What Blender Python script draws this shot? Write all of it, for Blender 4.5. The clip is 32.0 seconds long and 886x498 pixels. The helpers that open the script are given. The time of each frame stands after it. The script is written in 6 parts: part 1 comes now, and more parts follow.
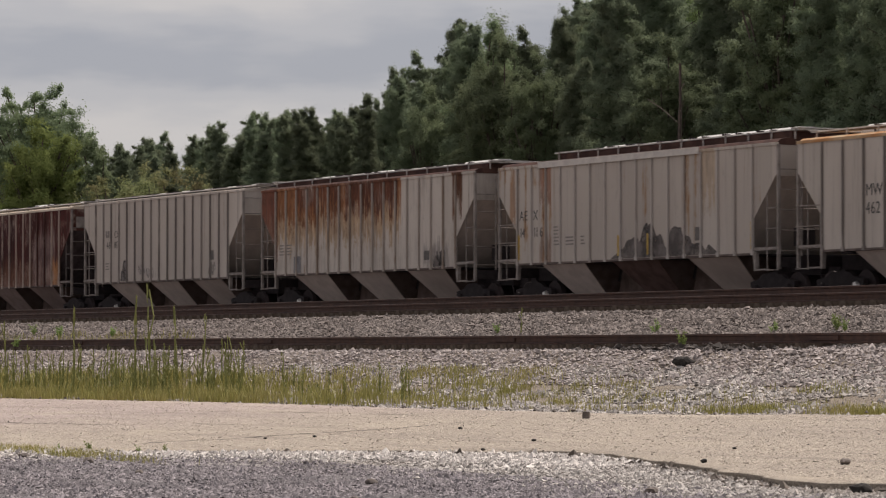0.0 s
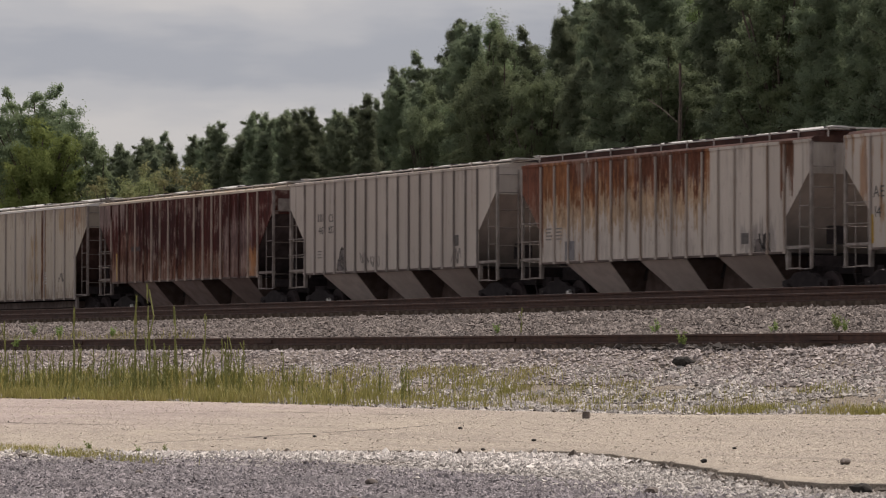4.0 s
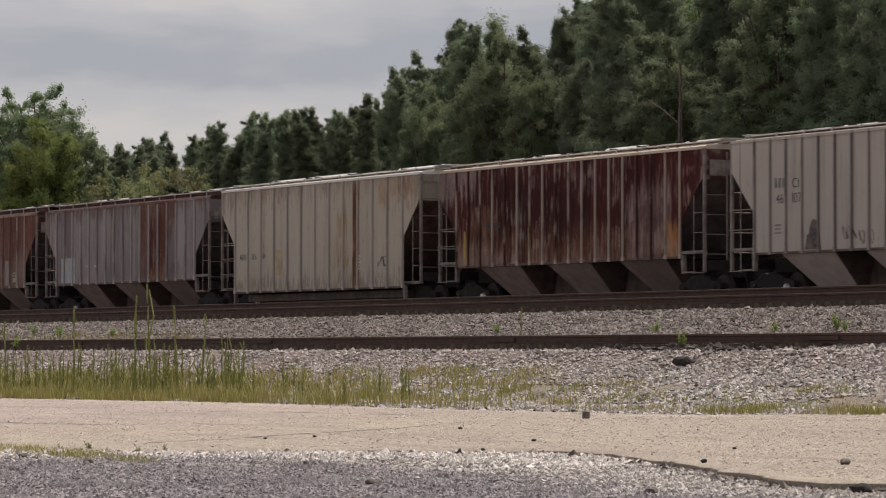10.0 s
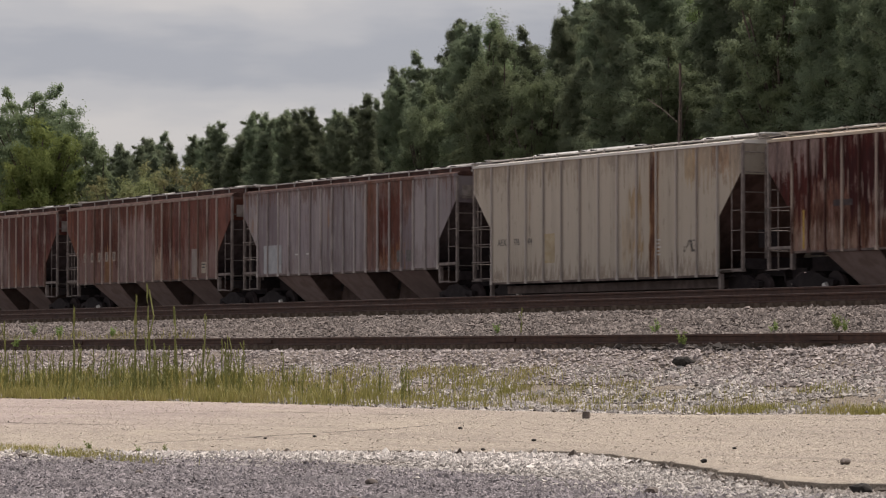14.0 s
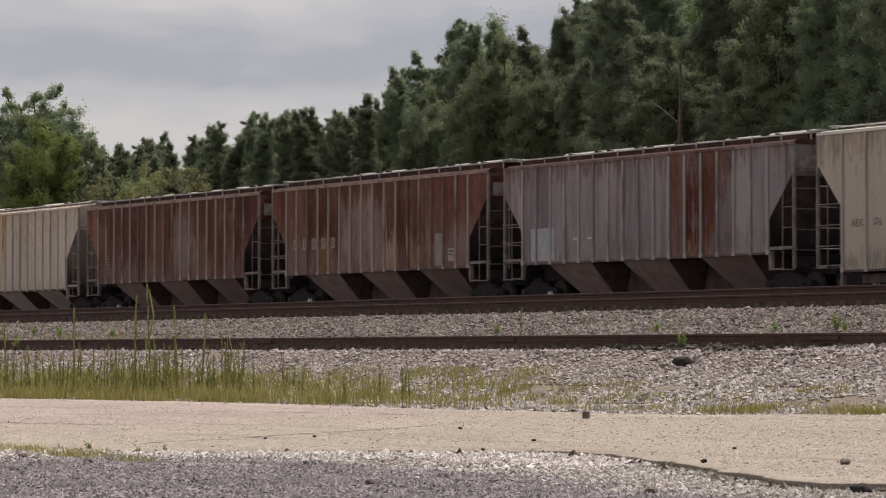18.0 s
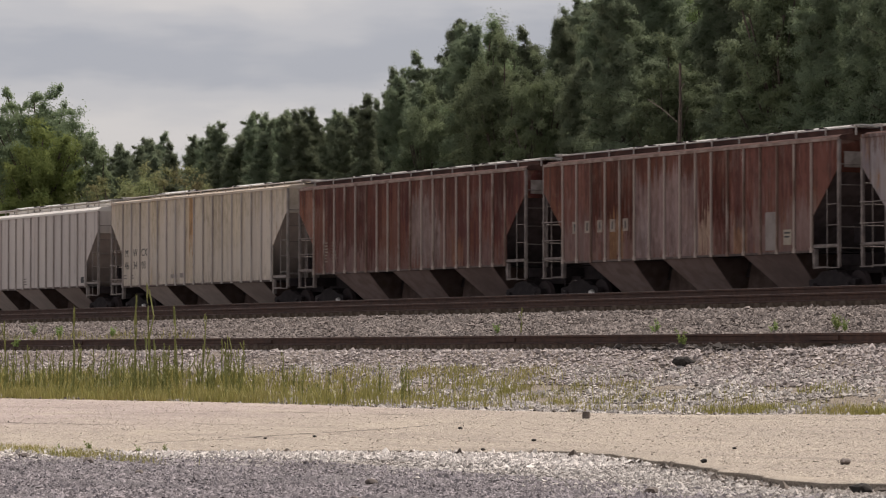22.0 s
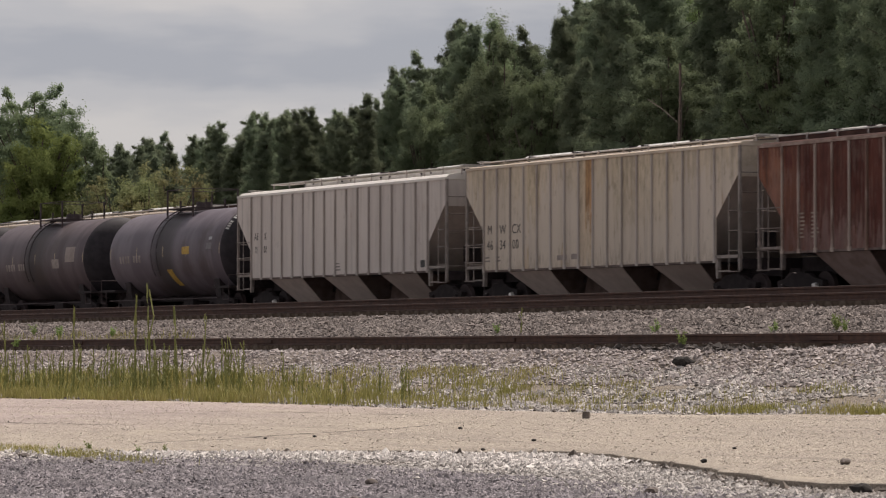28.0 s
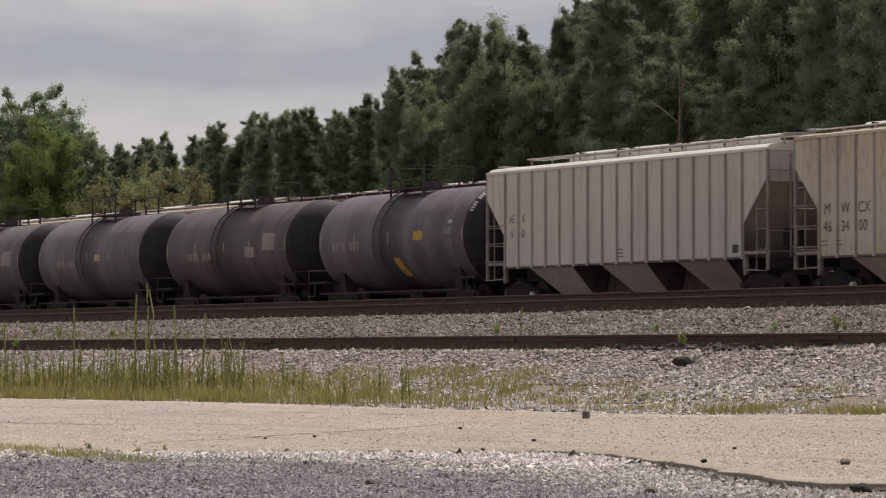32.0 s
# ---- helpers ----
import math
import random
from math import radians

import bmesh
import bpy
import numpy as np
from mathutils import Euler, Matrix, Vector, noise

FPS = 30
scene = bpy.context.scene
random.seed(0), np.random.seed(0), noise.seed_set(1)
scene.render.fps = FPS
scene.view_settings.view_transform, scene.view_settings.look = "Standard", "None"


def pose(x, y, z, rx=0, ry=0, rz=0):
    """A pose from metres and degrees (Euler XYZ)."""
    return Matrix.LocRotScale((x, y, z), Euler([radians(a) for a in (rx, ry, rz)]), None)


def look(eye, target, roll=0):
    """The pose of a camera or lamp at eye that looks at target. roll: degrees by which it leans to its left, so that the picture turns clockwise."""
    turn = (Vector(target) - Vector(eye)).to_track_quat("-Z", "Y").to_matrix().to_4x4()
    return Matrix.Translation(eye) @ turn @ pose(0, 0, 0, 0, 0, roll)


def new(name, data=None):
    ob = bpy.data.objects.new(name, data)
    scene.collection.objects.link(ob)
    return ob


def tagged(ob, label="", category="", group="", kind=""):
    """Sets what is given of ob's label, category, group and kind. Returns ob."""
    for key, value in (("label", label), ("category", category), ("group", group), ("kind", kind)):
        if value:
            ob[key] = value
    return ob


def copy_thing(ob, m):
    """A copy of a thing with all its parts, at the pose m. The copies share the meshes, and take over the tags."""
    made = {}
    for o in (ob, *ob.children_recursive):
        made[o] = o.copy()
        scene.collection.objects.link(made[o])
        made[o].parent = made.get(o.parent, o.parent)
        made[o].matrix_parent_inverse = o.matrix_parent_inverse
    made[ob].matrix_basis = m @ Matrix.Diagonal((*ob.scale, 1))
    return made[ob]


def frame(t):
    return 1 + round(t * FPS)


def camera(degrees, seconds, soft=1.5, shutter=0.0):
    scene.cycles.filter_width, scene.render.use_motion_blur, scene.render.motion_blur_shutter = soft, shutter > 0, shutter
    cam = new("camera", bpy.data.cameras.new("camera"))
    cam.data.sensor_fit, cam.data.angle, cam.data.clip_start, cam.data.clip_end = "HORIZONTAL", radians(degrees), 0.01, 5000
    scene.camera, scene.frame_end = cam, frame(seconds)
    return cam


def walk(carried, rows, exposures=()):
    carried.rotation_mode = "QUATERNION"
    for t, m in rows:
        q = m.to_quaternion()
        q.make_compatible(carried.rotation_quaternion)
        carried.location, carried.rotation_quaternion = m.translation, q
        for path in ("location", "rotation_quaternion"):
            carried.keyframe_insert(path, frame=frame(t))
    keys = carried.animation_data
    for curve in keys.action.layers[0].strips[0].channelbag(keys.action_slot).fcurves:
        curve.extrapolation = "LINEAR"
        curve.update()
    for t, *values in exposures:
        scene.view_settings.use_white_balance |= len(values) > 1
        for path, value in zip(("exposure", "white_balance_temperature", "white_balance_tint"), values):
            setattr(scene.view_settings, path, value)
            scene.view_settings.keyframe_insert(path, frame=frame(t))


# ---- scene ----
ALPHA = 28.0                    # angle between the tracks and the line of sight
EYE = 1.4
cam = camera(14.3, 32.0, soft=1.15, shutter=0.5)
_dir = Vector((-math.cos(radians(ALPHA)), math.sin(radians(ALPHA)), math.tan(radians(1.686))))
CAM_POSE = look((0, 0, EYE), Vector((0, 0, EYE)) + _dir * 50)
walk(cam, [(0.0, CAM_POSE), (32.0, CAM_POSE)], exposures=[(t, e, 6550, 16.5) for t, e in ((0.0, 0.04), (6.0, 0.01), (9.0, 0.05), (12.0, 0.08), (18.0, 0.12), (22.0, 0.17), (25.0, 0.13), (29.0, 0.05), (32.0, 0.04))])

# how far the train has rolled, in metres, by the second
ROLL = [(0.0, 0.0), (4.5, 19.08), (9.0, 38.2), (13.5, 57.55), (18.0, 77.0), (22.5, 96.55), (27.0, 116.2), (32.0, 137.24)]
RAIL_Z = 2.55                   # rail top of the train's track
TRAIN_Y = 49.3


# ---------------------------------------------------------------- light
def build_world():
    w = bpy.data.worlds.new("overcast_sky")
    scene.world = w
    w.use_nodes = True
    nt = w.node_tree
    nt.nodes.clear()
    out = nt.nodes.new("ShaderNodeOutputWorld")
    bg = nt.nodes.new("ShaderNodeBackground")
    sky = nt.nodes.new("ShaderNodeTexSky")
    sky.sky_type = "NISHITA"
    sky.sun_disc = False
    sky.sun_elevation = radians(60)
    sky.sun_rotation = radians(-24)
    li = nt.links
    tc = nt.nodes.new("ShaderNodeTexCoord")

    def cloud(scale, loc, detail, rough=0.5):
        mp = nt.nodes.new("ShaderNodeMapping")
        mp.inputs["Scale"].default_value = scale
        mp.inputs["Location"].default_value = loc
        t = nt.nodes.new("ShaderNodeTexNoise")
        t.inputs["Scale"].default_value = 1.0
        t.inputs["Detail"].default_value = detail
        t.inputs["Roughness"].default_value = rough
        li.new(tc.outputs["Generated"], mp.inputs[0])
        li.new(mp.outputs[0], t.inputs["Vector"])
        return t.outputs[0]

    def calc(op, a, b):
        m = nt.nodes.new("ShaderNodeMath")
        m.operation = op
        for i, v in enumerate((a, b)):
            if isinstance(v, (int, float)):
                m.inputs[i].default_value = v
            else:
                li.new(v, m.inputs[i])
        return m.outputs[0]

    # layers of stratus, ruffled by two sizes of noise, repeating with height
    sep = nt.nodes.new("ShaderNodeSeparateXYZ")
    li.new(tc.outputs["Generated"], sep.inputs[0])
    warp = calc("ADD", calc("MULTIPLY", cloud((11, 11, 24), (1.9, 0.6, 2.0), 3), 0.036), calc("MULTIPLY", cloud((34, 34, 60), (0, 4, 1), 4), 0.014))
    level = calc("ADD", calc("SUBTRACT", sep.outputs[2], 0.0865 + 0.025), warp)
    wave = calc("COSINE", calc("MULTIPLY", level, 2 * math.pi / 0.05), 0.0)
    soft = calc("MULTIPLY", wave, -0.42)
    puff = calc("MULTIPLY", calc("SUBTRACT", cloud((11, 11, 56), (2, 7, 3), 4, 0.55), 0.5), 1.5)
    n1 = calc("ADD", calc("ADD", soft, 0.55), puff)
    ramp = nt.nodes.new("ShaderNodeValToRGB")
    ramp.color_ramp.interpolation = "EASE"
    e = ramp.color_ramp.elements
    e[0].position, e[0].color = 0.1, (3.5, 3.68, 3.95, 1)
    e[1].position, e[1].color = 0.95, (5.4, 5.32, 5.1, 1)
    mid = e.new(0.5)
    mid.color = (4.45, 4.52, 4.57, 1)
    mix = nt.nodes.new("ShaderNodeMix")
    mix.data_type = "RGBA"
    mix.inputs[0].default_value = 0.9
    li.new(n1, ramp.inputs[0])
    li.new(sky.outputs[0], mix.inputs[6])
    li.new(ramp.outputs[0], mix.inputs[7])
    li.new(mix.outputs[2], bg.inputs[0])
    bg.inputs[1].default_value = 0.1
    li.new(bg.outputs[0], out.inputs[0])


build_world()
sun_data = bpy.data.lights.new("sun", "SUN")
sun_data.energy = 4.2
sun_data.angle = radians(0.6)
sun_data.color = (1.0, 0.93, 0.83)
sun = new("sun", sun_data)
sun.matrix_basis = look((0, 0, 0), (0.22, -0.5, -0.95))


# ---------------------------------------------------------------- materials
class Mat:
    """A node material under construction."""

    def __init__(self, name, rough=0.8, metal=0.0):
        self.m = bpy.data.materials.new(name)
        self.m.use_nodes = True
        self.nt = self.m.node_tree
        self.b = self.nt.nodes["Principled BSDF"]
        self.b.inputs["Roughness"].default_value = rough
        self.b.inputs["Metallic"].default_value = metal
        self.b.inputs["Specular IOR Level"].default_value = 0.3
        self.tc = self.nt.nodes.new("ShaderNodeTexCoord")

    def n(self, kind, **kw):
        node = self.nt.nodes.new(kind)
        for k, v in kw.items():
            node.inputs[k.replace("_", " ")].default_value = v
        return node

    def l(self, a, b):
        self.nt.links.new(a, b)

    def coords(self, scale=(1, 1, 1), loc=(0, 0, 0), space="Object"):
        mp = self.n("ShaderNodeMapping")
        mp.inputs["Scale"].default_value = scale
        mp.inputs["Location"].default_value = loc
        self.l(self.tc.outputs[space], mp.inputs[0])
        return mp.outputs[0]

    def noise(self, scale, detail=4.0, rough=0.55, vec=None):
        t = self.n("ShaderNodeTexNoise", Scale=scale, Detail=detail, Roughness=rough)
        self.l(vec if vec is not None else self.tc.outputs["Object"], t.inputs["Vector"])
        return t.outputs[0]

    def step(self, v, a, b, lo=0.0, hi=1.0):
        r = self.n("ShaderNodeMapRange")
        r.interpolation_type = "SMOOTHSTEP"
        r.inputs["From Min"].default_value, r.inputs["From Max"].default_value = a, b
        r.inputs["To Min"].default_value, r.inputs["To Max"].default_value = lo, hi
        self.l(v, r.inputs["Value"])
        return r.outputs[0]

    def math(self, op, a, b):
        node = self.nt.nodes.new("ShaderNodeMath")
        node.operation = op
        for i, v in enumerate((a, b)):
            if isinstance(v, (int, float)):
                node.inputs[i].default_value = v
            else:
                self.l(v, node.inputs[i])
        return node.outputs[0]

    def mix(self, fac, a, b):
        node = self.nt.nodes.new("ShaderNodeMix")
        node.data_type = "RGBA"
        for i, v in ((0, fac), (6, a), (7, b)):
            if isinstance(v, (int, float)):
                node.inputs[i].default_value = v
            elif isinstance(v, tuple):
                node.inputs[i].default_value = (*v[:3], 1)
            else:
                self.l(v, node.inputs[i])
        return node.outputs[2]

    def xyz(self, space="Object"):
        s = self.nt.nodes.new("ShaderNodeSeparateXYZ")
        self.l(self.tc.outputs[space], s.inputs[0])
        return s.outputs

    def colour(self, c):
        if isinstance(c, tuple):
            self.b.inputs["Base Color"].default_value = (*c, 1)
        else:
            self.l(c, self.b.inputs["Base Color"])

    def bump(self, h, strength=0.3, dist=0.02):
        bp = self.n("ShaderNodeBump", Strength=strength, Distance=dist)
        self.l(h, bp.inputs["Height"])
        self.l(bp.outputs[0], self.b.inputs["Normal"])


def simple(name, a, b, scale=6.0, rough=0.8, metal=0.0, bump=0.2, stain=None):
    """Two-tone surface with a coarse and a fine variation."""
    k = Mat(name, rough, metal)
    fine = k.noise(scale, 5)
    c = k.mix(k.step(fine, 0.35, 0.65), a, b)
    coarse = k.noise(scale * 0.13, 3)
    s = stain or tuple(0.6 * v for v in a)
    c = k.mix(k.step(coarse, 0.5, 0.75, 0, 0.6), c, s)
    k.colour(c)
    k.bump(fine, bump)
    return k.m


RUST_D = (0.042, 0.019, 0.017)
RUST_M = (0.12, 0.046, 0.021)
RUST_O = (0.31, 0.155, 0.05)


def car_paint(name, base, base2, rust=0.3, seed=0.0, streak=3.0, top=0.0, top_z=(2.9, 3.9), bands=(), dark=RUST_D, mid=RUST_M, light=RUST_O, soot=(0.21, 0.175, 0.155), panel=0.75, vary=0.12, run_soot=0.6, tints=(), spots=(), off=0.0, rib_line=0.4, chips=None):
    """Weathered freight-car paint: fading, soot, uneven panels, rust in vertical runs, and bands of rust at given lengths along the car."""
    k = Mat(name, 0.75)
    k.b.inputs["Specular IOR Level"].default_value = 0.14
    x, y, z = k.xyz()[0:3]
    fade = k.noise(0.5, 3, 0.5, k.coords((0.5, 1, 0.35), (seed, 0, 0)))
    c = k.mix(k.step(fade, 0.35, 0.65), base, base2)
    wn = k.n("ShaderNodeTexWhiteNoise")
    wn.noise_dimensions = "1D"
    slot = k.math("FLOOR", k.math("ADD", k.math("DIVIDE", x, panel), off), 0.0)
    k.l(k.math("ADD", slot, seed + 40.5), wn.inputs["W"])
    pan = wn.outputs[0]
    run = k.noise(1.0, 6, 0.68, k.coords((streak, 1, 0.2), (seed * 3.1, 0, seed)))
    thin = k.noise(1.0, 4, 0.6, k.coords((streak * 4.0, 1, 0.28), (seed * 2.3, 0, seed)))
    fine = k.noise(1.0, 6, 0.65, k.coords((9, 3, 3.2), (seed, 0, 0)))
    blob = k.noise(0.55, 6, 0.62, k.coords((1, 1, 1), (seed * 1.7, 0, 3)))
    c = k.mix(k.step(run, 0.48, 0.7, 0, run_soot), c, soot)
    c = k.mix(k.step(thin, 0.55, 0.75, 0, min(0.35, run_soot * 0.6)), c, soot)
    c = k.mix(k.step(pan, 0.3, 1.0, 0, min(1.0, vary * 3)), c, tuple(0.72 * v for v in base2))
    # panels that were renewed or repainted in other tones
    for i, (tone, share) in enumerate(tints):
        w2 = k.n("ShaderNodeTexWhiteNoise")
        w2.noise_dimensions = "1D"
        k.l(k.math("ADD", slot, seed * 7 + 31.5 + 13 * i), w2.inputs["W"])
        c = k.mix(k.math("MULTIPLY", k.step(w2.outputs[0], 1 - share, 1.06 - share), k.step(run, 0.3, 0.6, 0.7, 1.0)), c, tone)

    def wide(v):
        return k.step(v, 0.28, 0.72)

    amt = k.math("ADD", k.math("MULTIPLY", wide(run), 0.34), k.math("MULTIPLY", wide(blob), 0.32))
    amt = k.math("ADD", amt, k.math("ADD", k.math("MULTIPLY", wide(fine), 0.12), k.math("MULTIPLY", wide(thin), 0.22)))
    amt = k.math("ADD", amt, k.math("MULTIPLY", k.math("SUBTRACT", pan, 0.5), vary))
    if top:
        amt = k.math("ADD", amt, k.step(z, top_z[0], top_z[1], 0, top * 1.7))
    for x0, x1, w in bands:
        inside = k.math("MULTIPLY", k.step(x, x0 - 0.12, x0 + 0.12), k.step(x, x1 - 0.12, x1 + 0.12, 1, 0))
        amt = k.math("ADD", amt, k.math("MULTIPLY", inside, w * 2.0))
    th = 0.96 - rust * 0.72
    c = k.mix(k.step(amt, th - 0.16, th + 0.05, 0, 0.72), c, light)
    c = k.mix(k.step(amt, th + 0.02, th + 0.13, 0, 0.9), c, mid)
    c = k.mix(k.step(amt, th + 0.1, th + 0.32, 0, 0.92), c, dark)
    # patches that break up into runs and flakes at their edges
    drip = k.noise(1.0, 3, 0.55, k.coords((streak * 5.0 + 4, 1, 0.13), (seed * 5.3, 0, seed)))
    flake = k.noise(1.0, 6, 0.7, k.coords((7, 2, 2.4), (seed * 2.9, 0, seed)))
    zz = k.math("ADD", k.math("ADD", z, k.math("MULTIPLY", k.math("SUBTRACT", pan, 0.5), 0.3)), k.math("ADD", k.math("MULTIPLY", k.math("SUBTRACT", drip, 0.5), 2.2), k.math("MULTIPLY", k.math("SUBTRACT", flake, 0.5), 0.7)))
    brk = wide(k.math("ADD", k.math("MULTIPLY", thin, 0.5), k.math("MULTIPLY", flake, 0.5)))
    c = k.mix(k.step(flake, 0.58, 0.72, 0, 0.35), c, soot)
    deep = k.step(k.math("ADD", k.math("MULTIPLY", run, 0.5), k.math("MULTIPLY", flake, 0.5)), 0.4, 0.6)
    for x0, x1, z0, z1, tone, much, *rest in spots:
        e = rest[0] if rest else 0.18
        f = k.math("MULTIPLY", k.step(x, x0 - 0.04, x0 + 0.04), k.step(x, x1 - 0.04, x1 + 0.04, 1, 0))
        g = k.math("MULTIPLY", k.step(zz, z0 - e * 1.3, z0 + e * 1.3), k.step(zz, z1 - e, z1 + e, 1, 0))
        g = k.step(k.math("ADD", g, k.math("MULTIPLY", k.math("SUBTRACT", brk, 0.42), 0.95)), 0.3, 0.68, 0, much)
        c = k.mix(k.math("MULTIPLY", f, g), c, k.mix(deep, tuple(1.3 * v for v in tone), tuple(0.62 * v for v in tone)))
    # thin flecks where the coat has come away
    if chips:
        tone, much = chips
        fleck = k.noise(1.0, 4, 0.62, k.coords((15, 1, 1.1), (seed * 4.1, 0, seed)))
        patch = k.noise(1.0, 3, 0.5, k.coords((0.9, 1, 1.3), (seed * 6.7, 0, 2)))
        f = k.math("ADD", k.math("MULTIPLY", fleck, 0.6), k.math("MULTIPLY", patch, 0.4))
        c = k.mix(k.step(f, 0.54, 0.6, 0, much), c, tone)
        c = k.mix(k.step(f, 0.46, 0.4, 0, much * 0.7), c, dark)
    # dark line beside each rib: grime, and the rib's shadow put into the colour
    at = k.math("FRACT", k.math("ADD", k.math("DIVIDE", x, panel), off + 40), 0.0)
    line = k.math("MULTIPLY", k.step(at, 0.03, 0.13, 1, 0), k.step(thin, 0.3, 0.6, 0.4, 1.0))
    c = k.mix(k.math("MULTIPLY", line, rib_line), c, (0.06, 0.047, 0.042))
    k.colour(c)
    k.bump(fine, 0.15, 0.01)
    return k.m


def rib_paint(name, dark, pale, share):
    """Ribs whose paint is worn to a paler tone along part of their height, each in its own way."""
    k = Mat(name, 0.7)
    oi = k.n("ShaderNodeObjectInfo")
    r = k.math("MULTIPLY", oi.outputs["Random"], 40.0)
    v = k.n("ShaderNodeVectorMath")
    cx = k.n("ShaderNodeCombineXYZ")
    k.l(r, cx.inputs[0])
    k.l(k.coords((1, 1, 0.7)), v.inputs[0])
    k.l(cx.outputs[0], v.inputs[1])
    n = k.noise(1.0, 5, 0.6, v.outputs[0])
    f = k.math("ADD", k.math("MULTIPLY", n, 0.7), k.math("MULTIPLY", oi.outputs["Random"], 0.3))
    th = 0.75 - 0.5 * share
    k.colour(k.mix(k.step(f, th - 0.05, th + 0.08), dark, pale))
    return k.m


def leaf_mat(name, a, b, c3):
    k = Mat(name, 0.9)
    k.b.inputs["Specular IOR Level"].default_value = 0.12
    g = k.n("ShaderNodeNewGeometry")
    oi = k.n("ShaderNodeObjectInfo")
    r = g.outputs["Random Per Island"]
    col = k.mix(k.step(r, 0.1, 0.9), a, b)
    big = k.noise(0.45, 3)
    col = k.mix(k.step(big, 0.42, 0.7, 0, 0.8), col, c3)
    hsv = k.n("ShaderNodeHueSaturation")
    k.l(col, hsv.inputs["Color"])
    k.l(k.step(oi.outputs["Random"], 0, 1, 0.75, 1.25), hsv.inputs["Value"])
    k.l(k.step(oi.outputs["Random"], 0, 1, 0.485, 0.515), hsv.inputs["Hue"])
    k.l(hsv.outputs[0], k.b.inputs["Base Color"])
    tr = k.n("ShaderNodeBsdfTranslucent")
    k.l(hsv.outputs[0], tr.inputs["Color"])
    ms = k.n("ShaderNodeMixShader", Fac=0.5)
    k.l(k.b.outputs[0], ms.inputs[1])
    k.l(tr.outputs[0], ms.inputs[2])
    k.l(ms.outputs[0], k.nt.nodes["Material Output"].inputs["Surface"])
    return k.m


M = {}
M["steel_dark"] = simple("dark_grimy_steel", (0.046, 0.034, 0.035), (0.075, 0.056, 0.056), 5, 0.75)
M["rail"] = simple("rusty_rail", (0.055, 0.03, 0.024), (0.085, 0.045, 0.032), 7, 0.7)
M["rail_head"] = simple("worn_rail_head", (0.3, 0.25, 0.225), (0.4, 0.34, 0.31), 5, 0.5, 0.4)
M["tie"] = simple("weathered_tie", (0.06, 0.045, 0.035), (0.11, 0.085, 0.065), 9, 0.9)
M["truck"] = simple("grimy_cast_steel", (0.022, 0.017, 0.018), (0.038, 0.029, 0.03), 6, 0.8)
M["bearing"] = simple("glint_bearing_cap", (0.6, 0.58, 0.55), (0.75, 0.72, 0.7), 8, 0.35, 0.6)
M["bay_grey"] = simple("dusty_grey_hopper_steel", (0.52, 0.445, 0.4), (0.62, 0.535, 0.485), 2.5, 0.8, stain=(0.27, 0.215, 0.185))
M["bay_brown"] = simple("dusty_brown_hopper_steel", (0.27, 0.2, 0.18), (0.37, 0.285, 0.26), 2.5, 0.8)
M["bay_soot"] = simple("rusty_sooty_hopper_steel", (0.085, 0.05, 0.042), (0.15, 0.092, 0.08), 2.5, 0.85)
M["plate_dark"] = simple("dark_grey_data_plate", (0.1, 0.09, 0.085), (0.15, 0.135, 0.125), 9, 0.7)
# slope sheets of the brown cars, darker than their bays
M["slope_dark"] = simple("dark_slope_steel", (0.075, 0.058, 0.06), (0.125, 0.1, 0.1), 2.5, 0.85)
M["slope_pale"] = simple("dusty_pale_slope_steel", (0.46, 0.4, 0.36), (0.56, 0.49, 0.44), 2.5, 0.8, stain=(0.2, 0.16, 0.135))
# dark brown that carries the sill's shadow; the deep car's skirt shares it
M["sill_shade_brown"] = simple("shade_brown_sill_steel", (0.1, 0.075, 0.066), (0.17, 0.13, 0.115), 4, 0.85)
# dark copy of the bay steel: shade under the car put into the colour
M["bay_shade"] = simple("shade_dark_bay_steel", (0.1, 0.07, 0.06), (0.16, 0.115, 0.1), 3, 1.0)
M["ladder_pale"] = simple("pale_painted_ladder_steel", (0.22, 0.188, 0.168), (0.33, 0.288, 0.262), 5, 0.75)
M["ladder_dark"] = simple("dull_painted_ladder_steel", (0.17, 0.14, 0.128), (0.28, 0.238, 0.215), 5, 0.7)
M["post"] = simple("chalky_walkway_post", (0.3, 0.262, 0.235), (0.5, 0.45, 0.41), 5, 0.7)
M["grating"] = simple("galvanised_walkway_grating", (0.5, 0.475, 0.44), (0.68, 0.65, 0.61), 8, 0.6, 0.2)
M["hatch"] = simple("white_hatch_cover", (0.6, 0.58, 0.55), (0.72, 0.7, 0.67), 3, 0.6)
M["hatch_rust"] = simple("dull_galvanised_roof_steel", (0.36, 0.335, 0.31), (0.6, 0.575, 0.545), 2.5, 0.6)
M["ink"] = simple("faded_black_lettering", (0.05, 0.05, 0.05), (0.09, 0.085, 0.08), 12, 0.7)
M["ink_faint"] = simple("faded_grey_stencil", (0.19, 0.168, 0.155), (0.27, 0.24, 0.22), 12, 0.7)
M["ink_white"] = simple("faded_white_lettering", (0.5, 0.49, 0.46), (0.62, 0.6, 0.57), 12, 0.7)
M["ochre"] = simple("faded_ochre_paint", (0.42, 0.33, 0.2), (0.48, 0.4, 0.28), 5, 0.8)
M["cream"] = simple("dirty_cream_paint", (0.33, 0.28, 0.22), (0.42, 0.36, 0.29), 5, 0.8)
M["number_tan"] = simple("worn_tan_paint", (0.26, 0.21, 0.17), (0.36, 0.3, 0.25), 7, 0.8)
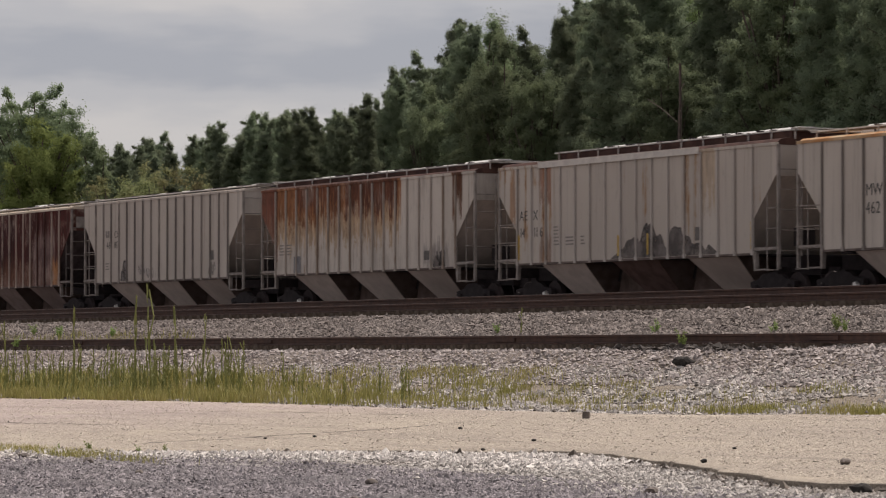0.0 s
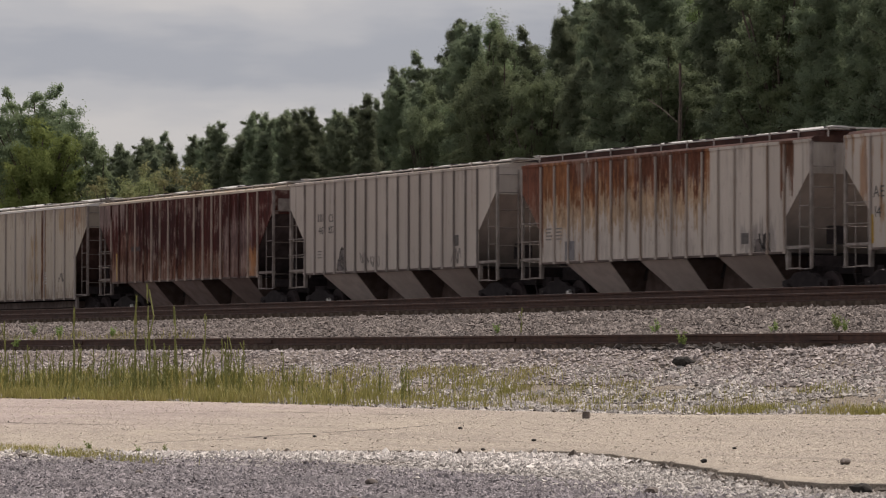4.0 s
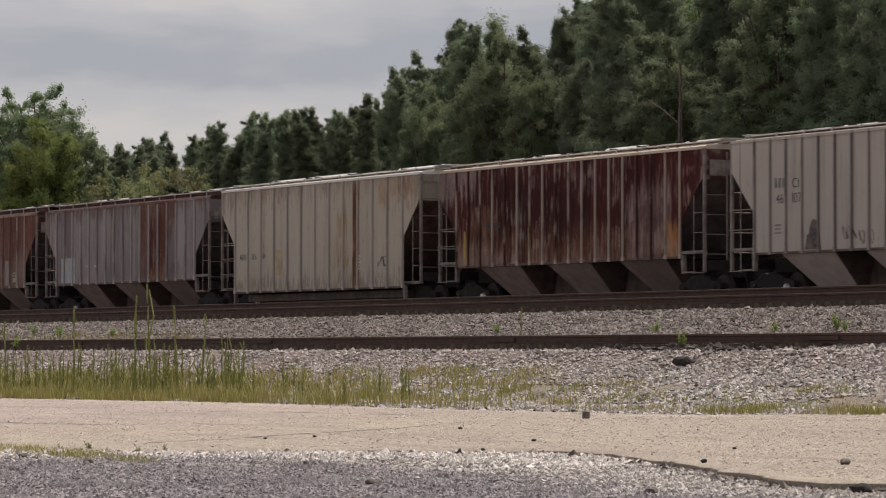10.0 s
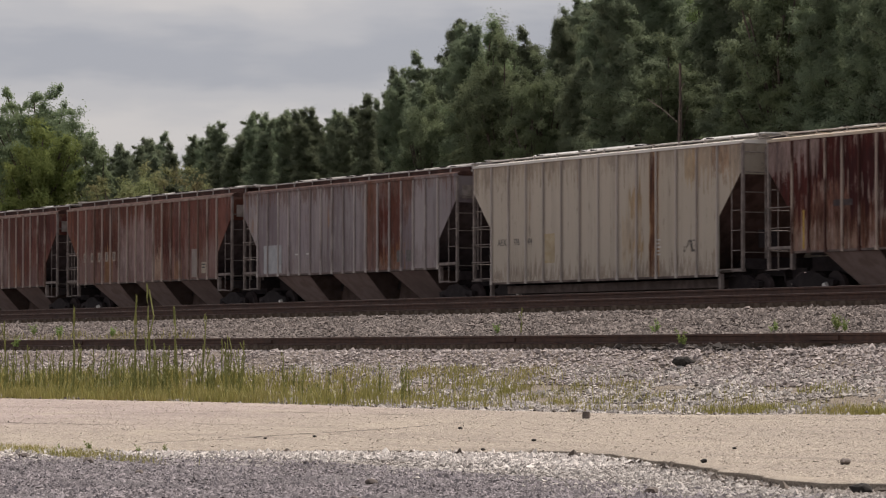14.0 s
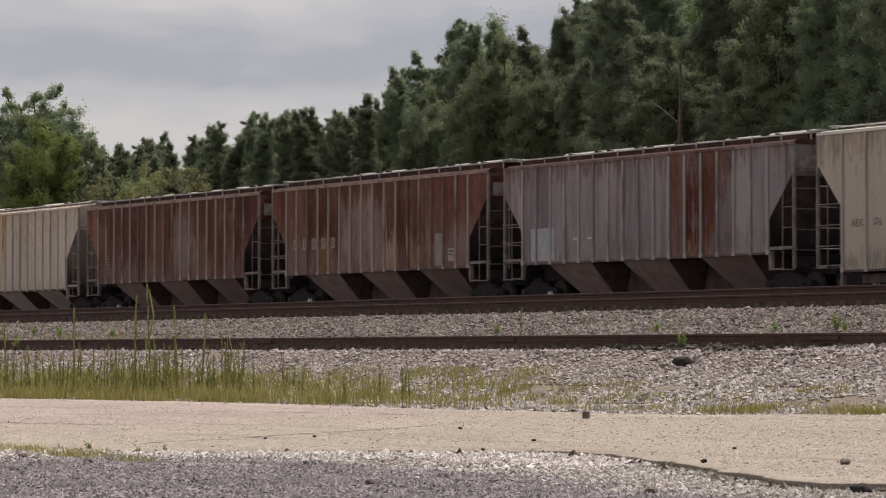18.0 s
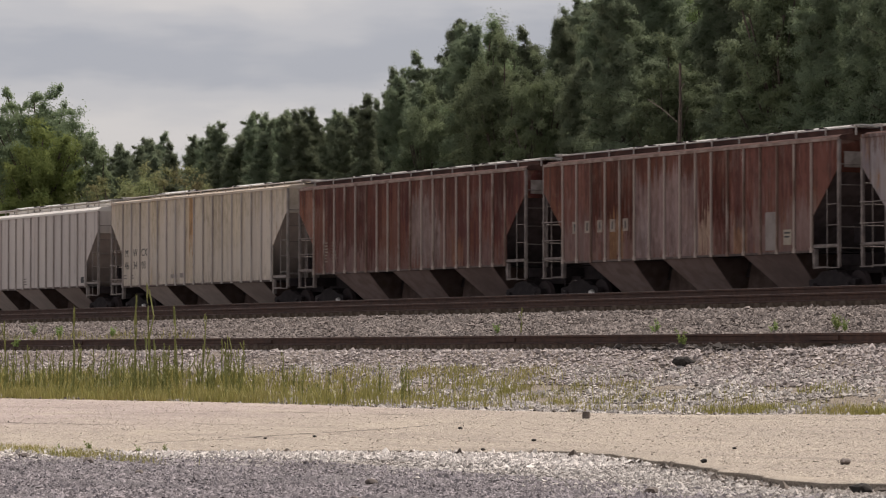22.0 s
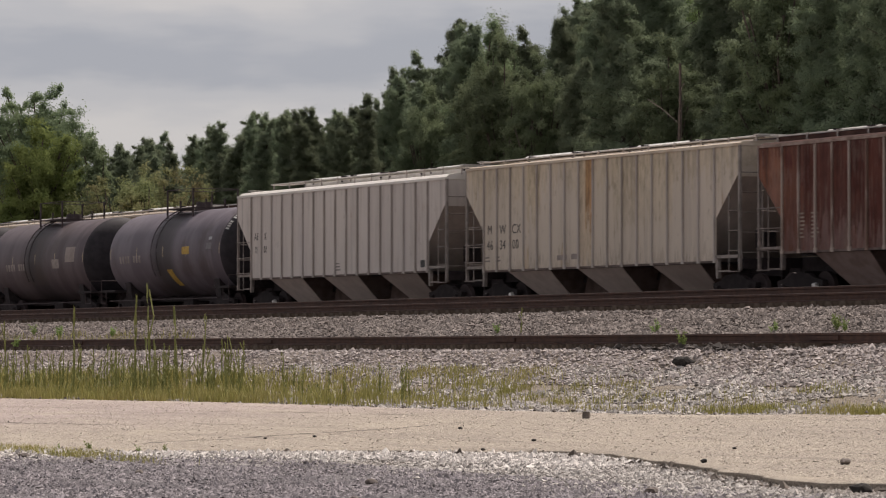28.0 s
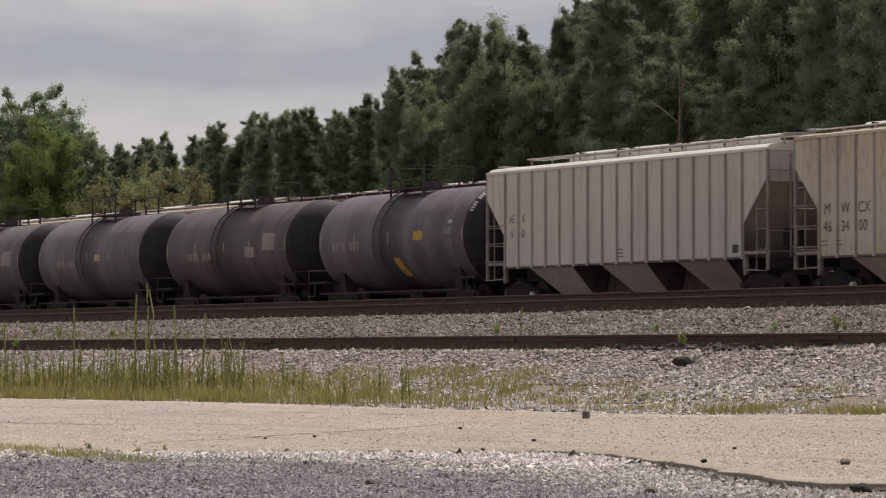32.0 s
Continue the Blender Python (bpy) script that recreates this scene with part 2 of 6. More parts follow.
M["patch_dust"] = simple("dusty_grey_paint_patch", (0.25, 0.21, 0.19), (0.32, 0.275, 0.25), 3, 0.8)
M["cream_white"] = simple("chalky_white_plate", (0.5, 0.455, 0.42), (0.6, 0.55, 0.5), 3, 0.7)
M["yellow"] = simple("dirty_yellow_tape", (0.36, 0.22, 0.035), (0.5, 0.33, 0.07), 6, 0.6)
M["patch_blue"] = simple("dark_blue_grey_paint_patch", (0.15, 0.142, 0.148), (0.22, 0.208, 0.212), 4, 0.7)
M["patch_grey"] = simple("pale_grey_paint_patch", (0.34, 0.35, 0.36), (0.42, 0.42, 0.43), 4, 0.7)


def spray_mat():
    """Sprayed paint that lets the paint below through where it is thin."""
    k = Mat("dull_grey_spray_paint", 0.8)
    k.colour(k.mix(k.step(k.noise(2.0, 4), 0.35, 0.65), (0.09, 0.077, 0.072), (0.2, 0.172, 0.16)))
    thin = k.step(k.noise(1.6, 5, 0.65), 0.36, 0.58, 0.3, 0.92)
    tr = k.n("ShaderNodeBsdfTransparent")
    ms = k.n("ShaderNodeMixShader")
    k.l(thin, ms.inputs[0])
    k.l(tr.outputs[0], ms.inputs[1])
    k.l(k.b.outputs[0], ms.inputs[2])
    k.l(ms.outputs[0], k.nt.nodes["Material Output"].inputs["Surface"])
    return k.m


M["graffiti"] = spray_mat()


# ---------------------------------------------------------------- mesh helpers
def box(bm, x0, x1, y0, y1, z0, z1):
    v = [bm.verts.new((x, y, z)) for z in (z0, z1) for x, y in ((x0, y0), (x1, y0), (x1, y1), (x0, y1))]
    for f in ((3, 2, 1, 0), (4, 5, 6, 7), (0, 1, 5, 4), (1, 2, 6, 5), (2, 3, 7, 6), (3, 0, 4, 7)):
        bm.faces.new([v[i] for i in f])


def tube(bm, pts, r, sides=6):
    """A round bar through the points."""
    rings = []
    pts = [Vector(p) for p in pts]
    for i, p in enumerate(pts):
        d = (pts[min(i + 1, len(pts) - 1)] - pts[max(i - 1, 0)]).normalized()
        q = d.to_track_quat("Z", "Y")
        rings.append([bm.verts.new(p + q @ Vector((r * math.cos(a), r * math.sin(a), 0)))
                      for a in (2 * math.pi * k / sides for k in range(sides))])
    for a, b in zip(rings, rings[1:]):
        for k in range(sides):
            bm.faces.new((a[k], a[(k + 1) % sides], b[(k + 1) % sides], b[k]))
    bm.faces.new(rings[0][::-1])
    bm.faces.new(rings[-1])


def prism_x(bm, prof, x0, x1):
    """A closed profile in (y, z), drawn along x."""
    a = [bm.verts.new((x0, y, z)) for y, z in prof]
    b = [bm.verts.new((x1, y, z)) for y, z in prof]
    n = len(prof)
    for i in range(n):
        bm.faces.new((a[i], a[(i + 1) % n], b[(i + 1) % n], b[i]))
    bm.faces.new(a[::-1])
    bm.faces.new(b)


def plate_y(bm, prof, y0, y1):
    """A closed profile in (x, z), drawn along y."""
    a = [bm.verts.new((x, y0, z)) for x, z in prof]
    b = [bm.verts.new((x, y1, z)) for x, z in prof]
    n = len(prof)
    for i in range(n):
        bm.faces.new((a[i], a[(i + 1) % n], b[(i + 1) % n], b[i]))
    bm.faces.new(a[::-1])
    bm.faces.new(b)


def lathe_x(bm, prof, sides=32, cy=0.0, cz=0.0):
    """A profile of (x, r) turned round the x axis."""
    rings = []
    for x, r in prof:
        if r < 1e-4:
            rings.append([bm.verts.new((x, cy, cz))])
        else:
            rings.append([bm.verts.new((x, cy + r * math.sin(a), cz + r * math.cos(a))) for a in (2 * math.pi * k / sides for k in range(sides))])
    for a, b in zip(rings, rings[1:]):
        for k in range(sides):
            k2 = (k + 1) % sides
            q = [a[k % len(a)], a[k2 % len(a)], b[k2 % len(b)], b[k % len(b)]]
            u = []
            for v in q:
                if v not in u:
                    u.append(v)
            bm.faces.new(u)


def mesh_of(name, bm, material, smooth=False):
    bmesh.ops.recalc_face_normals(bm, faces=bm.faces[:])
    me = bpy.data.meshes.new(name)
    bm.to_mesh(me)
    bm.free()
    me.materials.append(material)
    if smooth:
        me.polygons.foreach_set("use_smooth", [True] * len(me.polygons))
    return me


def part(name, bm, material, parent, label="", smooth=False):
    me = bm if isinstance(bm, bpy.types.Mesh) else mesh_of(name, bm, material, smooth)
    ob = new(name, me)
    ob.parent = parent
    if label:
        tagged(ob, label)
    return ob


def boxes(name, material, parent, *bs, label=""):
    bm = bmesh.new()
    for b in bs:
        box(bm, *b)
    return part(name, bm, material, parent, label)


def numpy_mesh(name, verts, faces, material, smooth=False, normals=None):
    me = bpy.data.meshes.new(name)
    n, k = faces.shape
    me.vertices.add(len(verts))
    me.vertices.foreach_set("co", verts.astype(np.float32).ravel())
    me.loops.add(n * k)
    me.loops.foreach_set("vertex_index", faces.astype(np.int32).ravel())
    me.polygons.add(n)
    me.polygons.foreach_set("loop_start", np.arange(0, n * k, k, dtype=np.int32))
    me.update(calc_edges=True)
    me.materials.append(material)
    me.polygons.foreach_set("use_smooth", [smooth or normals is not None] * n)
    if normals is not None:
        me.normals_split_custom_set_from_vertices(normals.tolist())
    return me


def lettering(text, size, material, parent, x, y, z, name="lettering", squeeze=1.0):
    """Flat painted characters on a side that faces -y."""
    cu = bpy.data.curves.new("letters", "FONT")
    cu.body, cu.size, cu.extrude = text, size, 0.002
    tmp = bpy.data.objects.new("letters", cu)
    scene.collection.objects.link(tmp)
    me = bpy.data.meshes.new_from_object(tmp.evaluated_get(bpy.context.evaluated_depsgraph_get()))
    bpy.data.objects.remove(tmp)
    me.transform(Matrix.Translation((x, y, z)) @ Matrix.Rotation(math.pi / 2, 4, "X") @ Matrix.Diagonal((squeeze, 1, 1, 1)))
    me.materials.clear()
    me.materials.append(material)
    return part(name, me, material, parent)


# ---------------------------------------------------------------- ground and tracks
PROFILE = [(-3000, 0.0), (0, 0.0), (16, 0.0), (21.8, 0.06), (31, 0.36), (32.5, 0.5), (34, 0.9), (35.2, 1.42), (36, 1.5), (37.6, 1.52), (38.4, 1.6),
           (40.2, 2.0), (41.9, 2.34), (44.8, 2.42), (46.5, 2.34), (48.5, 2.33), (51, 2.32), (53, 2.38), (57, 2.4), (58.2, 2.2), (70, 2.2), (3000, 2.2)]


def ground_z(x, y):
    z = np.interp(y, [p[0] for p in PROFILE], [p[1] for p in PROFILE])
    tilt = np.interp(y, [20, 30, 33, 35], [0, 1, 1, 0])
    lip = np.interp(x, [-44, -38, -31, -20], [0, 0.03, 0.055, 0.06]) * np.interp(y, [12, 19, 22.9, 23.6], [0, 1, 1, 0])
    return z + tilt * np.clip((x + 57) * 0.0046, -0.15, 0.1) - lip


def build_ground():
    ys = np.unique(np.concatenate([[-3000, -300, -60, -10], np.arange(0, 60, 0.4), [62, 66, 72, 80, 100, 160, 400, 1000, 3000]]))
    xs = np.unique(np.concatenate([[-3000, -1000, -500, -300], np.arange(-220, -20, 0.8), [-10, 0, 10, 40, 100, 400, 3000]]))
    X, Y = np.meshgrid(xs, ys)
    Z = ground_z(X, Y)
    for i in range(Z.shape[0]):
        for j in range(Z.shape[1]):
            if 5 < Y[i, j] < 58 and X[i, j] > -150:
                Z[i, j] += 0.03 * noise.noise(Vector((X[i, j] * 0.6, Y[i, j] * 0.9, 0)))
    nx, ny = len(xs), len(ys)
    idx = np.arange(nx * ny).reshape(ny, nx)
    faces = np.stack([idx[:-1, :-1], idx[:-1, 1:], idx[1:, 1:], idx[1:, :-1]], -1).reshape(-1, 4)
    k = Mat("gravel_ground", 0.95)
    x, y, z = k.xyz()[0:3]
    wob = k.math("MULTIPLY", k.math("SUBTRACT", k.noise(0.35, 4), 0.5), 3.0)
    yy = k.math("ADD", y, wob)
    fine = k.noise(22, 5, 0.8)
    mid = k.noise(1.3, 4)
    near = k.mix(k.step(fine, 0.38, 0.62), (0.22, 0.203, 0.193), (0.4, 0.37, 0.348))
    yn = k.math("ADD", yy, k.step(x, -46, -36, 2.4, 0.0))
    near = k.mix(k.step(yn, 17.2, 19.8), k.mix(k.step(fine, 0.4, 0.6), (0.105, 0.097, 0.1), (0.19, 0.175, 0.178)), near)
    strip = k.mix(k.step(fine, 0.38, 0.62), (0.16, 0.132, 0.104), (0.34, 0.29, 0.236))
    strip = k.mix(k.step(mid, 0.5, 0.7, 0, 0.4), strip, (0.3, 0.25, 0.17))
    ballast = k.mix(k.step(fine, 0.38, 0.62), (0.09, 0.071, 0.063), (0.2, 0.164, 0.148))
    dirt = k.mix(k.step(fine, 0.4, 0.6), (0.06, 0.07, 0.03), (0.1, 0.09, 0.05))
    c = k.mix(k.step(y, 24, 27), near, strip)
    c = k.mix(k.step(yy, 34, 36), c, ballast)
    c = k.mix(k.step(yy, 56, 58), c, dirt)
    k.colour(c)
    k.bump(fine, 0.8, 0.05)
    g = new("ground", numpy_mesh("ground", np.stack([X, Y, Z], -1).reshape(-1, 3), faces, k.m, True))
    tagged(g, "grey gravel and ballast ground rising to the tracks", "ground", kind="structure")


build_ground()

NEAR_EDGE = [(-400, 17.5), (-80, 17.8), (-47.4, 18.1), (-44.6, 18.9), (-43.2, 20.6), (-41.4, 22.0), (-39.4, 22.7), (-38.6, 22.75), (-35.4, 21.95), (-32.1, 20.9), (-30.8, 20.45), (-30.0, 20.4), (-29.4, 20.7), (-15, 22.0), (60, 22.5)]
FAR_EDGE = [(-400, 30.9), (-90, 30.9), (-68, 31.0), (-56, 30.0), (-48, 29.8), (-44, 31.0), (-20, 31.2), (60, 31.2)]


def road_z(x, y):
    z = np.interp(y, [p[0] for p in PROFILE], [p[1] for p in PROFILE])
    return z + np.interp(y, [20, 30, 33, 35], [0, 1, 1, 0]) * np.clip((x + 57) * 0.0046, -0.15, 0.1) + 0.05


def build_road():
    xs = np.unique(np.concatenate([np.arange(-400, -90, 10), np.arange(-90, -24, 0.22), np.arange(-24, 60, 6)]))
    rows = 26
    top, bot = [], []
    for x in xs:
        a = np.interp(x, *zip(*NEAR_EDGE)) + 0.22 * noise.noise(Vector((x * 1.1, 3, 0))) + 0.1 * noise.noise(Vector((x * 5, 9, 0)))
        b = np.interp(x, *zip(*FAR_EDGE)) + 0.25 * noise.noise(Vector((x * 0.8, 7, 0)))
        y = a + (b - a) * np.linspace(0, 1, rows) ** 1.8
        worn = 0.5 + 0.5 * noise.noise(Vector((x * 0.7, 21, 0)))
        z = road_z(x, y) - (0.015 + 0.04 * worn) * np.exp(-(y - a) / (0.05 + 0.12 * worn))
        top.append(np.stack([np.full(rows, x), y, z], -1))
        bot.append([[x, a + 0.05, z[0] - 0.16], [x, b, z[-1] - 0.16]])
    top, bot = np.array(top), np.array(bot)
    n = len(xs)
    verts = np.concatenate([top.reshape(-1, 3), bot.reshape(-1, 3)])
    idx = np.arange(n * rows).reshape(n, rows)
    bi = n * rows + np.arange(n * 2).reshape(n, 2)
    f = [np.stack([idx[:-1, :-1], idx[1:, :-1], idx[1:, 1:], idx[:-1, 1:]], -1).reshape(-1, 4),
         np.stack([bi[:-1, 0], bi[1:, 0], idx[1:, 0], idx[:-1, 0]], -1), np.stack([idx[:-1, -1], idx[1:, -1], bi[1:, 1], bi[:-1, 1]], -1)]
    k = Mat("worn_tan_pavement", 0.93)
    fine = k.noise(48, 4, 0.8)
    grit = k.noise(13, 5, 0.75)
    big = k.noise(0.18, 4)
    x, y, z = k.xyz()[0:3]
    c = k.mix(k.step(fine, 0.41, 0.6), (0.15, 0.128, 0.102), (0.52, 0.452, 0.368))
    c = k.mix(k.step(grit, 0.5, 0.64, 0, 0.6), c, (0.2, 0.172, 0.142))
    speck = k.noise(75, 2, 0.6)
    c = k.mix(k.step(speck, 0.6, 0.68, 0, 0.9), c, (0.62, 0.55, 0.47))
    c = k.mix(k.step(k.math("ADD", x, k.math("MULTIPLY", big, 14.0)), -58, -44, 0.7, 0), c, k.mix(k.step(fine, 0.41, 0.6), (0.28, 0.226, 0.216), (0.47, 0.386, 0.366)))
    c = k.mix(k.step(k.noise(1.0, 5, 0.6, k.coords((0.12, 1.5, 1))), 0.5, 0.68, 0, 0.55), c, (0.2, 0.172, 0.148))
    c = k.mix(k.step(k.noise(1.0, 4, 0.6, k.coords((0.3, 0.8, 1), (7, 3, 0))), 0.52, 0.7, 0, 0.5), c, (0.46, 0.4, 0.318))
    # steep faces of the broken edge are darkened: shade put into the colour
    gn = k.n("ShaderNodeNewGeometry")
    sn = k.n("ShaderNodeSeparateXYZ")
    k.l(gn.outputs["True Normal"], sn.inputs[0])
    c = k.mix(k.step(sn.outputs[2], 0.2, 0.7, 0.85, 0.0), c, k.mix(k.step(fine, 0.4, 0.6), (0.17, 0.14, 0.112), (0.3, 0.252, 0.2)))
    k.colour(c)
    k.bump(k.math("ADD", fine, grit), 0.5, 0.02)
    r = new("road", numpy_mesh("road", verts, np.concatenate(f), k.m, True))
    tagged(r, "worn sunlit tan pavement with a broken edge", "road", kind="structure")
    dark = simple("dark_crack_filling", (0.05, 0.042, 0.036), (0.1, 0.085, 0.07), 8, 0.95)
    rnd = random.Random(3)
    for line, w in (([(-47.0, 19.9), (-47.55, 21.0), (-48.17, 22.7), (-48.3, 23.9), (-48.47, 24.95)], 0.07), ([(-60.2, 22.93), (-57.8, 23.16), (-56.3, 23.5), (-55.1, 24.37), (-53.3, 24.6)], 0.055),
                    ([(-48.5, 25.0), (-49.5, 26.6), (-49.98, 27.8), (-46.6, 28.9), (-40, 29.6)], 0.032), ([(-42, 26.2), (-38, 26.9), (-34, 27.5)], 0.02), ([(-66, 27.2), (-60, 27.9), (-54, 28.2)], 0.045)):
        bm = bmesh.new()
        prev = None
        for (x0, y0), (x1, y1) in zip(line, line[1:]):
            n = 14
            for i in range(n + (line[-1] == (x1, y1))):
                f = i / n
                x, y = x0 + (x1 - x0) * f + rnd.gauss(0, 0.03), y0 + (y1 - y0) * f + rnd.gauss(0, 0.03)
                hw = w * rnd.uniform(0.35, 1.4)
                ring = [bm.verts.new((x, y + s * hw, float(road_z(x, y)) + 0.005)) for s in (-1, 1)]
                if prev:
                    bm.faces.new((prev[0], ring[0], ring[1], prev[1]))
                prev = ring
        part("crack", bm, dark, r)
    return r


road = build_road()


def build_track(name, y, z, cant=0.0, label="", ties=True):
    """Two rails on ties; cant lifts the far rail."""
    t = new(name)
    tagged(t, label, "railway track", kind="structure")
    prof = [(-0.07, 0), (0.07, 0), (0.07, 0.02), (0.012, 0.04), (0.012, 0.13), (0.036, 0.14), (0.036, 0.178), (0.03, 0.182), (-0.03, 0.182), (-0.036, 0.178), (-0.036, 0.14), (-0.012, 0.13), (-0.012, 0.04), (-0.07, 0.02)]
    for off, dz in ((-0.75, 0.0), (0.75, cant)):
        bm = bmesh.new()
        x = -420.0
        prism_x(bm, [(y + off + a, z + dz - 0.182 + b) for a, b in prof], x, 90.0)
        rail = part("rail", bm, M["rail"], t)
        boxes("rail_head", M["rail_head"], rail, (-420.0, 90.0, y + off - 0.03, y + off + 0.03, z + dz, z + dz + 0.004))
    if ties:
        bm = bmesh.new()
        box(bm, -0.115, 0.115, y - 1.3, y + 1.3, z - 0.36, z - 0.185)
        me = mesh_of("tie", bm, M["tie"])
        for i in range(150):
            ob = part("tie", me, M["tie"], t)
            ob.location = (-135 + i * 0.55 + random.uniform(-0.03, 0.03), 0, random.uniform(-0.02, 0.01))
    return t


siding = build_track("siding_track", 36.75, 1.76, 0.0, "rusty siding track half sunk in pale gravel")
for x in (-64.9, -76.8, -88.7, -53.0):
    boxes("joint_bar", M["rail"], siding, (x - 0.45, x + 0.45, 35.955, 35.987, 1.63, 1.71))
build_track("middle_track", 43.35, 2.68, 0.19, "empty rusty track on grey ballast")
build_track("train_track", TRAIN_Y, RAIL_Z, 0.0, "track that carries the freight train")
build_track("rear_track", 55.2, RAIL_Z + 0.1, 0.0, "rear track that carries the second line of hoppers")


# ---------------------------------------------------------------- rolling stock
MOVING, REAR = [], []
REAR_SPEED, REAR_Y = 1.8, 55.2


def side_box(y, depth, s):
    """A span in y that ends at the side s of the car."""
    return (s * y - depth, s * y) if s > 0 else (s * y, s * y + depth)


def build_truck(car, x, axle=0.72, bright=False):
    """A two-axle truck: side frames, bolster, wheelsets with bearing caps."""
    truck = boxes("truck", M["truck"], car, (x - 0.2, x + 0.2, -1.05, 1.05, 0.5, 0.85), label="grimy dark cast-steel truck")
    for s in (-1, 1):
        bm = bmesh.new()
        y, w = s * 1.0, axle
        prof = [(x - w - 0.27, 0.62), (x - w - 0.27, 0.5), (x - w, 0.3), (x - 0.55, 0.5), (x - 0.3, 0.28), (x + 0.3, 0.28), (x + 0.55, 0.5), (x + w, 0.3), (x + w + 0.27, 0.5), (x + w + 0.27, 0.62), (x + 0.6, 0.68), (x + 0.35, 0.8), (x - 0.35, 0.8), (x - 0.6, 0.68)]
        plate_y(bm, prof, y - 0.07, y + 0.07)
        part("side_frame", bm, M["truck"], truck)
    for dx in (-axle, axle):
        bm = bmesh.new()
        for s in (-1, 1):
            bmesh.ops.create_cone(bm, cap_ends=True, segments=24, radius1=0.42, radius2=0.42, depth=0.13, matrix=Matrix.Translation((0, s * 0.75, 0)) @ Matrix.Rotation(math.pi / 2, 4, "X"))
        bmesh.ops.create_cone(bm, cap_ends=True, segments=12, radius1=0.08, radius2=0.08, depth=1.9, matrix=Matrix.Rotation(math.pi / 2, 4, "X"))
        ws = part("wheelset", bm, M["steel_dark"], truck)
        ws.location = (x + dx, 0, 0.42)
        bm = bmesh.new()
        bmesh.ops.create_cone(bm, cap_ends=True, segments=14, radius1=0.1, radius2=0.07, depth=0.08, matrix=Matrix.Translation((x + dx, -1.12, 0.47)) @ Matrix.Rotation(math.pi / 2, 4, "X"))
        # glint and shade put into the colours: one cap bright, the rest dark
        shiny = bright and dx > 0
        part("bearing_cap", bm, M["bearing"] if shiny else M["truck"], truck, "bright bearing cap with its glint in the colour" if shiny else "")


